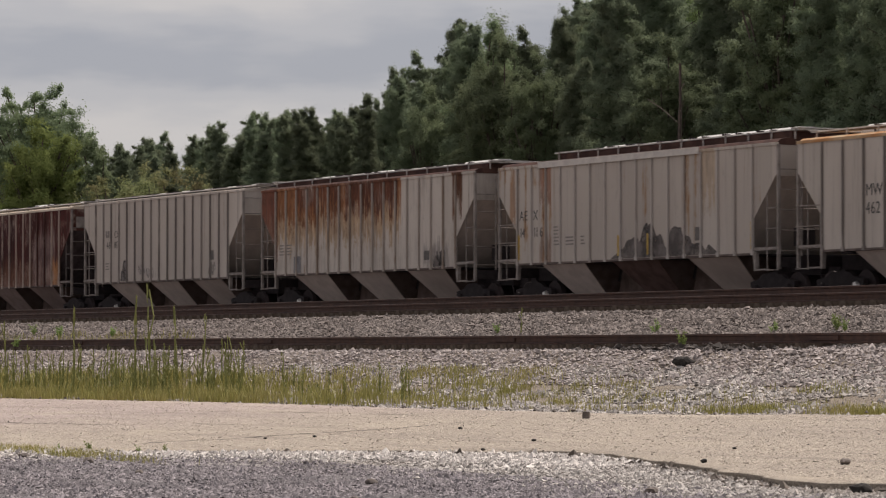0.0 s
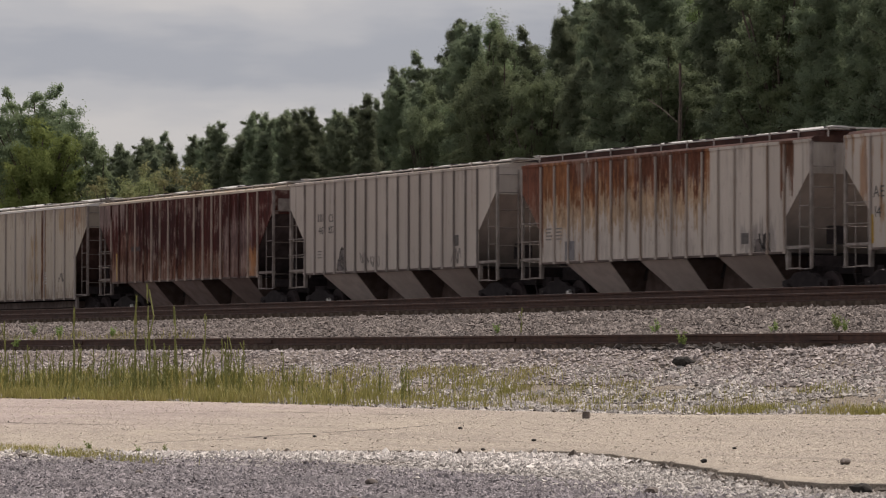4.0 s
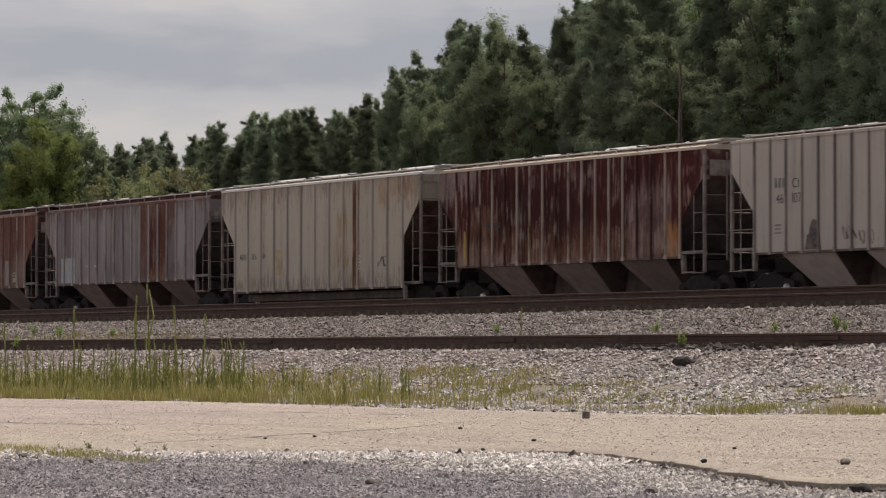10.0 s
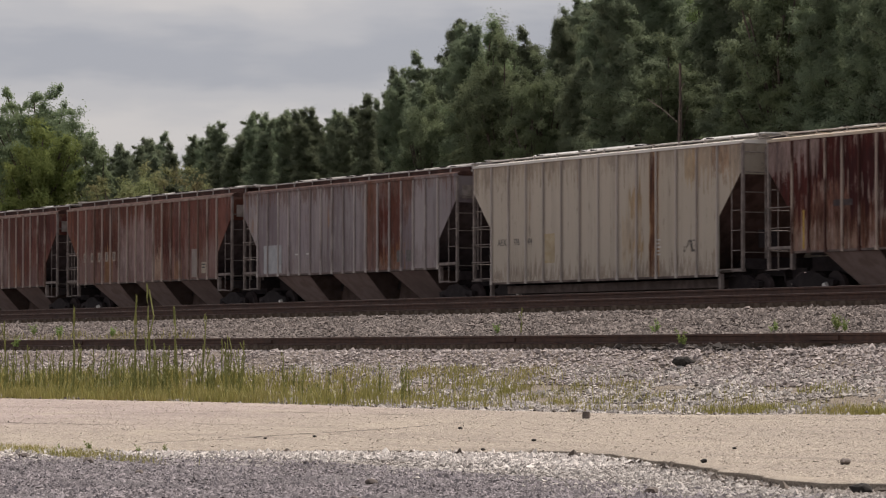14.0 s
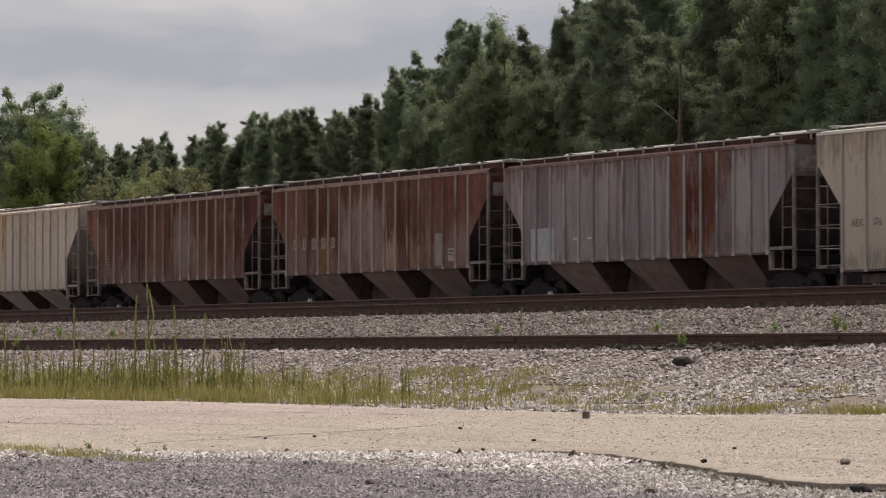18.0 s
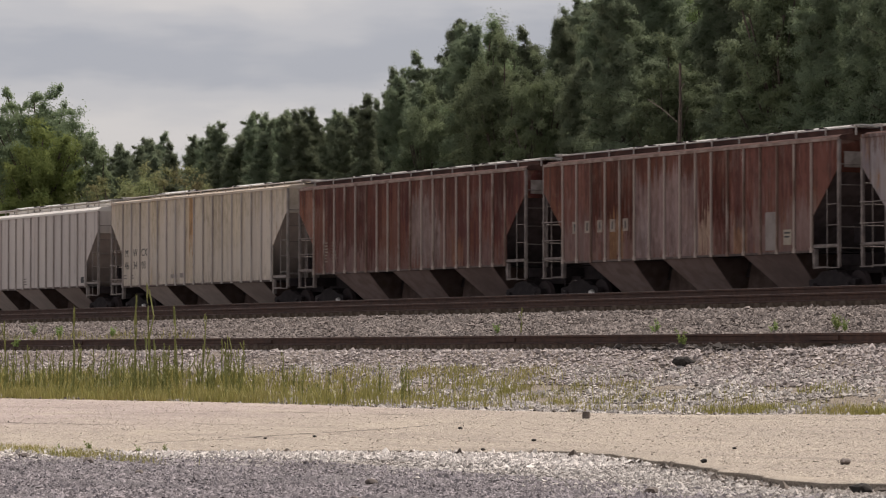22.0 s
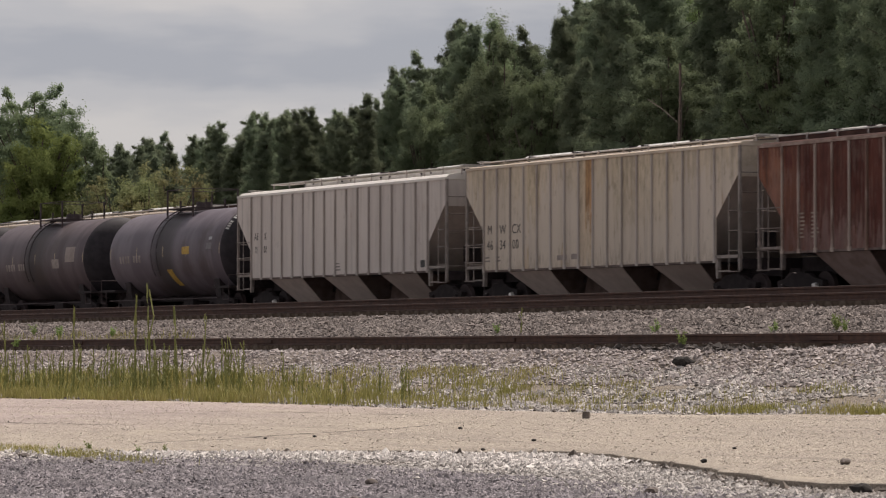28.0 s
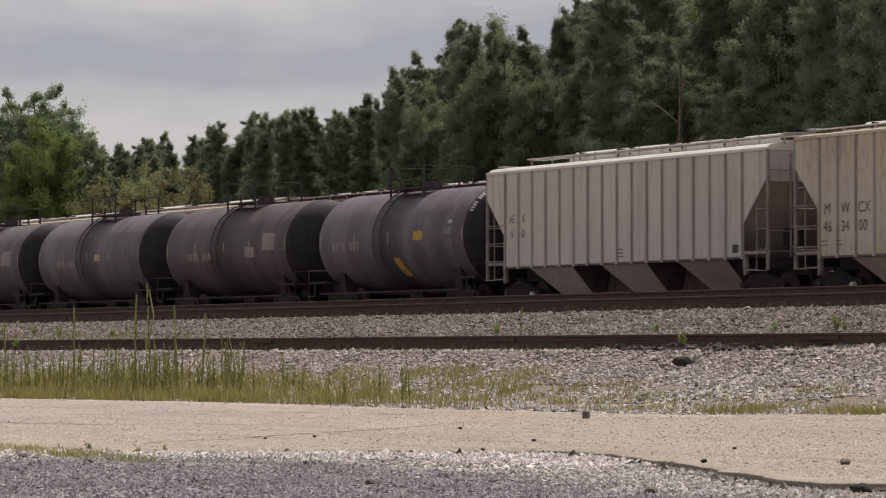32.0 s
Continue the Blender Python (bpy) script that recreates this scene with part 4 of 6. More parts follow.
P["h9"] = car_paint("warm_white_paint", (0.57, 0.495, 0.405), (0.61, 0.53, 0.445), 0.08, 10.6, panel=0.755, rib_line=0.25, vary=0.06, run_soot=0.25, light=(0.42, 0.27, 0.15),
                    spots=((-7.1, 7.1, 3.5, 4.8, (0.5, 0.4, 0.26), 0.45, 0.7), (-0.77, 0.0, 1.2, 4.8, (0.47, 0.36, 0.23), 0.5, 0.7), (-0.42, 0.0, 2.5, 4.8, (0.38, 0.2, 0.08), 0.8, 0.8), (-3.6, -2.85, 2.6, 4.8, (0.48, 0.38, 0.24), 0.5, 0.7), (1.0, 4.0, 2.4, 4.8, (0.52, 0.43, 0.3), 0.4, 0.7), (-3.75, -3.5, 1.3, 1.8, (0.42, 0.31, 0.19), 0.6, 0.2), (-1.75, -1.5, 1.3, 1.7, (0.42, 0.31, 0.19), 0.6, 0.2), (-7.1, 7.1, 1.0, 1.25, (0.33, 0.27, 0.21), 0.5)))
P["h10"] = car_paint("white_paint", (0.63, 0.57, 0.52), (0.57, 0.515, 0.475), 0.03, 11.2, panel=0.7581, rib_line=0.45, vary=0.04, run_soot=0.3)
# darker than the side sheets: the ribs' shadow side is put into this colour
RIB_SHADE = rib_paint("shaded_grey_rib_paint", (0.2, 0.172, 0.157), (0.33, 0.285, 0.26), 0.5)
RIB_LIGHT = rib_paint("dusty_white_rib_paint", (0.36, 0.315, 0.285), (0.47, 0.42, 0.385), 0.55)
RIB_PALE = rib_paint("pale_worn_rib_paint", (0.2, 0.13, 0.1), (0.44, 0.36, 0.31), 0.68)
RIB_GREY = rib_paint("whitish_worn_rib_paint", (0.29, 0.245, 0.235), (0.46, 0.41, 0.385), 0.7)
RIB_MIX = rib_paint("rust_worn_rib_paint", (0.07, 0.026, 0.02), (0.46, 0.37, 0.31), 0.62)
RIB_RUST = rib_paint("rust_stained_rib_paint", (0.28, 0.21, 0.165), (0.42, 0.36, 0.315), 0.68)
EAVE_WORN = simple("worn_pale_eave_paint", (0.2, 0.135, 0.11), (0.36, 0.275, 0.235), 3, 0.8)
ROOF_RUST = simple("rusty_roof_paint", (0.05, 0.024, 0.019), (0.095, 0.048, 0.037), 2.5, 0.95)
ROOF_ORANGE = simple("orange_rust_roof_paint", (0.42, 0.2, 0.08), (0.5, 0.36, 0.22), 1.5, 0.8)
ROOF_WHITE = simple("chalky_white_roof_paint", (0.66, 0.62, 0.56), (0.74, 0.7, 0.65), 2.0, 0.6)
ROOF_TAN = simple("tan_dusty_roof_paint", (0.5, 0.4, 0.3), (0.6, 0.52, 0.43), 2.0, 0.7)

h = build_hopper("pale grey covered hopper car with orange rusty roof", -71.4, -57.2, P["h0"], 15, roof_mat=ROOF_ORANGE, eave=3.95, board=0.29)
letters(h, [("MW", -4.25, 2.55), ("CX", -3.38, 2.55), ("462", -4.25, 2.12), ("48", -3.38, 2.12)], 0.4)
h = build_hopper("light grey covered hopper car with graffiti and rust-streaked end panels", -86.35, -72.34, P["h1"], 16, RIB_LIGHT, eave=3.98, board=0.37, roof_mat=ROOF_RUST, eave_mat=P["h1"], short_top=2.4, mid_bay="bay_soot")
letters(h, [("AE", -5.85, 2.5), ("X", -5.08, 2.5), ("14", -5.85, 2.03), ("11", -5.09, 2.03), ("6", -4.72, 2.03)], 0.38)
graffiti(h, -0.9, 4.4, 1.33, ((-0.55, 0.3, 0.3), (0.2, 0.5, 0.4), (1.0, 0.85, 0.36), (1.45, 0.55, 0.3), (2.35, 0.75, 0.34), (2.8, 0.5, 0.3), (3.4, 0.3, 0.25), (4.05, 0.34, 0.22)), 4)
painted_patch(h, 3.26, 3.59, 1.7, 2.04, "plate_dark", "data_plate", "dark square data plate")
stencil_bars(h, -3.95, 2.25, 6, 0.3)
stencil_bars(h, -2.5, 1.95, 3, 0.22)
for x in (-0.59, 0.9):
    painted_patch(h, x, x + 0.09, 1.4, 1.95, "yellow", "paint_drip", "yellow sprayed drip")
for x in (-5.93, 5.83):
    painted_patch(h, x, x + 0.09, 1.42, 2.1, "yellow", "reflective_strip", "yellow reflective strip")
stencil_bars(h, -3.3, 1.95, 3, 0.6)
boxes("eave_plate", M["cream_white"], h, (-4.75, 3.5, -1.655, -1.632, 3.9, 4.07))
h = build_hopper("grey covered hopper car with orange rust running down its top", -102.0, -87.87, P["h2"], 17, RIB_RUST, eave=3.98, board=0.31, roof_mat=ROOF_RUST, eave_mat=P["h2"])
painted_patch(h, -4.71, -4.2, 1.34, 1.86, "patch_blue")
painted_patch(h, 4.04, 4.37, 1.55, 1.82, "plate_dark", "data_plate", "dark square data plate")
graffiti(h, 4.6, 5.4, 1.34, ((4.8, 0.3, 0.15), (5.15, 0.45, 0.12)), 5)
scribble(h, 4.65, 5.3, 1.4, 1.8, 3, 3, "plate_dark")
stencil_bars(h, -5.75, 2.2, 4, 0.35)
stencil_bars(h, -5.2, 2.2, 4, 0.35)
h = build_hopper("pale grey covered hopper car with dark-toned ribs", -116.85, -103.52, P["h3"], 17, None, eave=4.1, board=0.19)
letters(h, [("CI", -3.95, 2.86), ("46", -4.65, 2.5), ("107", -4.0, 2.5)], 0.34)
for i in range(3):
    painted_patch(h, -4.72 + i * 0.17, -4.6 + i * 0.17, 2.88, 3.12, "ink_faint", "faded_letter", "worn unreadable letter")
painted_patch(h, 4.14, 4.47, 1.91, 2.22, "plate_dark", "data_plate", "dark square data plate")
scribble(h, 4.02, 4.56, 1.4, 1.84, 6, 4)
scribble(h, -1.79, -1.25, 1.55, 1.87, 7, 3)
scribble(h, -1.1, -0.55, 1.4, 1.75, 8, 3)
stencil_bars(h, -4.72, 1.95, 3, 0.3)
graffiti(h, -3.4, -2.7, 1.34, ((-3.0, 0.7, 0.2), (-3.25, 0.35, 0.15)), 9)
h = build_hopper("heavily rusted dark brown covered hopper car", -132.4, -118.2, P["h4"], 18, RIB_MIX, bay="bay_brown", lad="ladder_dark", eave=4.05, board=0.22, roof_mat=ROOF_TAN)
painted_patch(h, -4.3, -3.5, 2.35, 2.5, "steel_dark")
for x in (-5.6, -1.9):
    painted_patch(h, x, x + 0.07, 1.36, 2.3, "yellow", "reflective_strip", "yellow reflective strip")
h = build_hopper("cream covered hopper car with deep sides and a rust band", -147.55, -133.65, P["h5"], 13, RIB_LIGHT, sill=0.82, deep=True, lad="ladder_dark", roof="long", eave=4.1, board=0.20, roof_mat=ROOF_WHITE)
letters(h, [("AEX", -5.55, 1.83), ("176", -4.65, 1.83), ("44", -3.85, 1.83)], 0.27, squeeze=0.9)
painted_patch(h, -2.9, -2.35, 1.3, 2.1, "ochre", label="faded ochre patch")
stencil_bars(h, 2.85, 1.75, 5, 0.32, "ink_white")
scribble(h, 4.31, 4.85, 1.42, 1.73, 12, 3, "plate_dark")
h = build_hopper("dull grey covered hopper car with red-brown rust bands", -163.05, -148.65, P["h6"], 17, RIB_GREY, bay="bay_brown", lad="ladder_dark", eave=3.96, board=0.28, roof_mat=ROOF_RUST, eave_mat=P["h6"], hatch="hatch_rust")
painted_patch(h, -5.7, -4.4, 1.36, 2.25, "patch_grey")
painted_patch(h, 4.14, 4.5, 1.53, 1.87, "plate_dark", "data_plate", "dark square data plate")
painted_patch(h, 3.53, 3.88, 1.53, 1.87, "plate_dark", "data_plate", "dark square data plate")
scribble(h, -1.6, -1.2, 1.4, 1.7, 13, 2)
stencil_bars(h, -3.4, 1.9, 1, 0.3, "ink_white")
stencil_bars(h, -2.6, 1.9, 1, 0.3, "ink_white")
h = build_hopper("faded brown covered hopper car with pale lower panels", -178.2, -164.1, P["h7"], 17, RIB_PALE, bay="bay_brown", lad="ladder_dark", eave=3.96, board=0.31, roof_mat=ROOF_RUST, eave_mat=EAVE_WORN, hatch="hatch_rust")
for i in range(5):
    painted_patch(h, -5.5 + i * 0.66, -5.24 + i * 0.66, 2.05, 2.38, "number_tan", "number_patch", "cream patch with a worn dark digit")
    boxes("stencil_bar", M["ink"], h, (-5.4 + i * 0.66, -5.34 + i * 0.66, -1.61, -1.607, 2.12, 2.32))
painted_patch(h, 3.95, 4.45, 1.36, 2.3, "patch_dust")
painted_patch(h, 4.75, 5.1, 1.48, 1.85, "cream", label="cream data panel")
stencil_bars(h, 4.8, 1.75, 2, 0.25, "ink", -1.61)
h = build_hopper("red-brown covered hopper car with pale ribs", -193.6, -179.3, P["h8"], 18, RIB_PALE, bay="bay_brown", lad="ladder_dark", eave=3.93, board=0.29, roof_mat=ROOF_RUST, eave_mat=EAVE_WORN, hatch="hatch_rust")
stencil_bars(h, -5.45, 2.2, 7, 0.32, "number_tan")
stencil_bars(h, -4.85, 2.2, 7, 0.32, "number_tan")
h = build_hopper("warm white covered hopper car with a rust-stained panel", -208.75, -194.55, P["h9"], 17, RIB_LIGHT, sill=1.17, roof="long", eave=4.05, board=0.23, roof_mat=ROOF_TAN)
letters(h, [("M", -5.86, 2.17), ("W", -5.16, 2.17), ("CX", -4.45, 2.17), ("46", -5.9, 1.74), ("34", -5.16, 1.74), ("00", -4.43, 1.74)], 0.37)
stencil_bars(h, -6.0, 1.5, 2, 0.3)
stencil_bars(h, -5.4, 1.5, 2, 0.3)
painted_patch(h, -1.93, -1.4, 1.36, 1.5, "patch_dust")
painted_patch(h, -1.18, -0.8, 1.37, 1.52, "patch_dust")
h = build_hopper("clean white covered hopper car", -224.3, -210.05, P["h10"], 17, RIB_LIGHT, sill=1.24, roof="long", eave=3.88, board=0.37, roof_mat=ROOF_WHITE, short_top=1.6)
letters(h, [("AE", -5.85, 2.45), ("X", -5.12, 2.45), ("11", -5.82, 2.03), ("01", -5.15, 2.03)], 0.32, squeeze=0.75)
stencil_bars(h, -0.05, 1.55, 3, 0.4)
painted_patch(h, 5.6, 5.88, 1.34, 1.55, "ink", "data_plate", "small dark data plate")


# ---------------------------------------------------------------- tank cars
def tank_paint(name, a, b, seed):
    k = Mat(name, 0.55)
    x, y, z = k.xyz()[0:3]
    run = k.noise(1.0, 5, 0.6, k.coords((1.6, 1, 0.22), (seed, 0, 0)))
    fine = k.noise(7, 5)
    c = k.mix(k.step(run, 0.4, 0.62), a, b)
    inside = k.math("MULTIPLY", k.step(x, -1.3, -0.7), k.step(x, 0.4, 1.1, 1, 0))
    c = k.mix(k.math("MULTIPLY", inside, k.step(run, 0.3, 0.6, 0.2, 0.8)), c, (0.035, 0.03, 0.03))
    c = k.mix(k.step(k.noise(0.8, 4, 0.6, k.coords((1, 1, 0.6), (seed, 2, 0))), 0.52, 0.68, 0, 0.5), c, (0.06, 0.042, 0.034))
    k.colour(c)
    k.bump(fine, 0.08, 0.01)
    return k.m


TR, TZ, THL = 1.48, 2.23, 4.65


def arc_plate(car, name, mat, x0, x1, a0, a1, r=TR + 0.006, t=0.004, label="", skew=0.0, r1=None):
    """A thin painted or applied plate that follows the shell; angles in degrees down from the side facing -y, 0 level, up positive."""
    bm = bmesh.new()
    n = 6
    rows = []
    for i in range(n + 1):
        f = i / n
        a = radians(a0 + (a1 - a0) * f)
        sx = skew * f
        rows.append([bm.verts.new((x + sx, -rr * math.cos(a), TZ + rr * math.sin(a))) for x, rr in ((x0, r), (x1, r1 or r))])
    for p, q in zip(rows, rows[1:]):
        bm.faces.new((p[0], p[1], q[1], q[0]))
    return part(name, bm, M[mat] if isinstance(mat, str) else mat, car, label)


def build_tank(label, xc, paint, marks, black):
    car = new("tank_car")
    tagged(car, label, "freight car", "cars of the freight train")
    car.location = (xc, TRAIN_Y, RAIL_Z)
    bm = bmesh.new()
    lathe_x(bm, [(-THL, TR), (-THL + 0.02, TR + 0.004), (-1.6, TR + 0.004), (1.6, TR + 0.004), (THL - 0.02, TR + 0.004), (THL, TR)], 56, 0, TZ)
    part("shell", bm, paint, car, smooth=True)
    for s in (-1, 1):
        bm = bmesh.new()
        lathe_x(bm, [(s * (THL + 0.62 * math.sin(a)), TR * math.cos(a)) for a in np.linspace(0, math.pi / 2, 9)], 56, 0, TZ)
        # only the head towards +x is black; the other matches the shell
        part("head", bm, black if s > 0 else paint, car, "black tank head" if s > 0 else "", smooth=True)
        bm = bmesh.new()
        prof = [(-1.3, 1.05), (1.3, 1.05), (1.35, 1.6), (0.9, 1.0 + 0.15), (-0.9, 1.15), (-1.35, 1.6)]
        x = s * (THL - 0.9)
        a = [(-1.1, 0.7), (1.1, 0.7), (1.2, 1.3), (1.05, 1.35), (0.0, 0.8), (-1.05, 1.35), (-1.2, 1.3)]
        prism_x(bm, a, x - 0.22, x + 0.22)
        part("bolster_saddle", bm, M["truck"], car)
        xe = s * (THL + 0.75)
        boxes("end_platform", M["truck"], car, (*sorted((s * (THL - 0.5), xe)), -1.5, 1.5, 0.98, 1.05))
        bm = bmesh.new()
        for y in (-1.5, 1.5):
            tube(bm, [(xe, y, 0.6), (xe, y, 1.4)], 0.013)
            tube(bm, [(xe - s * 0.45, y, 0.6), (xe - s * 0.45, y, 1.05)], 0.02)
            tube(bm, [(xe, y, 0.6), (xe - s * 0.45, y, 0.6)], 0.02)
        tube(bm, [(xe, -1.5, 1.4), (xe, 1.5, 1.4)], 0.015)
        part("end_railing", bm, M["steel_dark"], car)
        bm = bmesh.new()
        box(bm, *sorted((s * (THL + 0.7), s * (THL + 1.15))), -0.13, 0.13, 0.72, 1.0)
        part("coupler", bm, M["truck"], car)
        build_truck(car, s * (THL - 0.75))
    boxes("center_sill", M["truck"], car, (-THL - 0.7, THL + 0.7, -0.3, 0.3, 0.62, 0.98))
    bm = bmesh.new()
    tube(bm, [(-THL + 0.1, -1.52, 0.66), (THL - 0.1, -1.52, 0.66)], 0.022)
    tube(bm, [(-THL + 0.1, 1.52, 0.78), (THL - 0.1, 1.52, 0.78)], 0.03)
    part("side_handrail", bm, M["steel_dark"], car)
    for x in (-1.4, 0.0, 1.4):
        bm = bmesh.new()
        tube(bm, [(x, -1.5, 0.68), (x, -0.3, 0.8)], 0.03)
        part("rail_stay", bm, M["truck"], car)
    boxes("bottom_outlet", M["truck"], car, (-0.5, 0.3, -0.5, 0.5, 0.45, 0.75))
    # side ladder up to the top platform
    for sy in (-1, 1):
        bm = bmesh.new()
        tube(bm, [(-0.85, sy * 1.58 * math.cos(a), TZ + 1.58 * math.sin(a)) for a in np.linspace(-0.5, 1.25, 12)], 0.022)
        ladder = part("side_ladder", bm, paint, car)
        bm = bmesh.new()
        tube(bm, [(-0.4, sy * 1.58 * math.cos(a), TZ + 1.58 * math.sin(a)) for a in np.linspace(-0.5, 1.25, 12)], 0.022)
        part("stile", bm, paint, ladder)
        for a in np.linspace(-0.4, 1.2, 9):
            bm = bmesh.new()
            tube(bm, [(-0.85, sy * 1.58 * math.cos(a), TZ + 1.58 * math.sin(a)), (-0.4, sy * 1.58 * math.cos(a), TZ + 1.58 * math.sin(a))], 0.016)
            part("rung", bm, paint, ladder)
    zt = TZ + TR
    plat = boxes("top_platform", M["steel_dark"], car, (-1.15, 1.05, -0.85, -0.45, zt + 0.03, zt + 0.07), (-1.15, 1.05, 0.45, 0.85, zt + 0.03, zt + 0.07), (-1.15, -0.8, -0.449, 0.449, zt + 0.03, zt + 0.07), (0.75, 1.05, -0.449, 0.449, zt + 0.03, zt + 0.07))
    for x in (-1.12, 1.02):
        for y in (-0.83, -0.35, 0.35, 0.83):
            w = 0.026
            boxes("railing_post", M["steel_dark"], plat, (x - w, x + w, y - w, y + w, zt - 0.3 if abs(y) > 0.5 else zt, zt + (0.7 if abs(y) > 0.5 else 0.36)))
    bm = bmesh.new()
    loop = [(-1.12, -0.83), (1.02, -0.83), (1.02, 0.83), (-1.12, 0.83), (-1.12, -0.83)]
    for (a, b), (c, d) in zip(loop, loop[1:]):
        tube(bm, [(a, b, zt + 0.7), (c, d, zt + 0.7)], 0.012)
    part("handrail", bm, M["steel_dark"], plat)
    bm = bmesh.new()
    bmesh.ops.create_cone(bm, cap_ends=True, segments=20, radius1=0.3, radius2=0.27, depth=0.3, matrix=Matrix.Translation((0.1, 0, zt + 0.12)))
    bmesh.ops.create_cone(bm, cap_ends=True, segments=12, radius1=0.1, radius2=0.1, depth=0.3, matrix=Matrix.Translation((-0.5, 0.2, zt + 0.14)))
    part("manway", bm, M["steel_dark"], car)
    # reflective strips at mid height
    for x in (-THL + 0.06, -2.3, -0.05, 1.9, THL - 0.06):
        arc_plate(car, "reflective_strip", "ochre", x - 0.02, x + 0.02, -5, 9, label="narrow pale yellow reflective strip")
    marks(car)
    MOVING.append(car)
    return car


BLACK = simple("black_tank_head_tone", (0.017, 0.014, 0.017), (0.028, 0.024, 0.028), 4, 0.7)


def number_on(car, x, w, a, mat="ladder_pale"):
    n = 8
    for i in range(n):
        if i == 4:
            continue
        arc_plate(car, "stencil_bar", mat, x + w * i / n, x + w * (i + 0.62) / n, a - 4.8, a + 4.8)


def marks_a(car):
    arc_plate(car, "placard", "yellow", 1.55, 2.15, -3, 7, label="yellow square placard")
    arc_plate(car, "paint_mark", "yellow", 0.08, 0.5, -22, -48, skew=0.25, label="yellow slanting paint mark")
    arc_plate(car, "placard", "patch_grey", 3.65, 3.9, 14, 18, label="small white placard")
    arc_plate(car, "placard", "patch_blue", 3.5, 3.95, 2, 10)
    number_on(car, -3.8, 1.9, -6)
    for i in range(10):
        if i != 4:
            e0, e1 = 0.12, 0.3
            arc_plate(car, "stencil_bar", "ink_white", THL + 0.62 * e0, THL + 0.62 * e1, 28 + i * 3.6, 30.2 + i * 3.6, TR * math.sqrt(1 - e0 * e0) + 0.008, r1=TR * math.sqrt(1 - e1 * e1) + 0.008)


def marks_b(car):
    arc_plate(car, "placard", "ladder_pale", 1.6, 2.3, -12, 1, label="cream square placard")
    arc_plate(car, "placard", "patch_dust", 2.9, 3.8, -4, 17, label="dull grey placard")
    number_on(car, -3.0, 2.0, -8)


def marks_c(car):
    arc_plate(car, "placard", "ochre", 0.65, 1.15, -5, 4, label="faded yellow placard")
    number_on(car, -3.0, 1.8, -8)


build_tank("dark grey tank car with a yellow slanting mark and black ends", -230.62, tank_paint("dark_grey_tank_paint", (0.108, 0.089, 0.104), (0.15, 0.128, 0.146), 1.0), marks_a, BLACK)
build_tank("sooty brown-grey tank car with cream placards", -242.42, tank_paint("brown_grey_tank_paint", (0.085, 0.064, 0.07), (0.12, 0.094, 0.1), 4.0), marks_b, BLACK)
build_tank("dark grey tank car with a faded yellow placard", -254.15, tank_paint("grey_tank_paint", (0.115, 0.097, 0.11), (0.155, 0.133, 0.148), 7.0), marks_c, BLACK)
build_tank("dark grey tank car with a grey placard", -265.6, tank_paint("slate_tank_paint", (0.096, 0.083, 0.088), (0.136, 0.12, 0.124), 9.0), marks_b, BLACK)
build_tank("dark grey tank car", -277.3, tank_paint("soot_grey_tank_paint", (0.1, 0.095, 0.1), (0.135, 0.125, 0.13), 12.0), marks_c, BLACK)

# the second line of hoppers, on the rear track; left end of each car when the clip ends
for i, (key, where) in enumerate(((9, -158.7), (9, -143.4), (9, -128.1), (8, -112.8), (10, -97.5), (3, -82.2), (4, -66.9))):
    src = MOVING[key]
    c = copy_thing(src, pose(where + 7.2 - REAR_SPEED * 32.0, REAR_Y, RAIL_Z + 0.1))
    c.name = "covered_hopper_car"
    tagged(c, "covered hopper car on the rear track, roof seen over the tanks", "freight car", "hoppers on the rear track")
    REAR.append(c)


# ---------------------------------------------------------------- trees
BARK = simple("grey_brown_bark", (0.07, 0.055, 0.045), (0.13, 0.1, 0.085), 5, 0.9)
LEAF_PINE = leaf_mat("pine_needles", (0.18, 0.218, 0.144), (0.212, 0.25, 0.162), (0.22, 0.26, 0.156))
LEAF_WOOD = leaf_mat("hardwood_leaves", (0.176, 0.222, 0.132), (0.212, 0.26, 0.15), (0.222, 0.272, 0.144))
# lighter copy of the hardwood leaves, with sunlight put into the colour
LEAF_LIT = leaf_mat("sunlit_hardwood_leaves", (0.235, 0.3, 0.125), (0.29, 0.355, 0.15), (0.31, 0.37, 0.15))
LEAF_LIGHT = leaf_mat("sunny_leaves", (0.19, 0.26, 0.085), (0.25, 0.325, 0.108), (0.265, 0.33, 0.112))
LEAF_VINE = leaf_mat("vine_leaves", (0.2, 0.235, 0.112), (0.28, 0.31, 0.148), (0.31, 0.255, 0.132))


def unit(v):
    return v / (np.linalg.norm(v, axis=1)[:, None] + 1e-9)


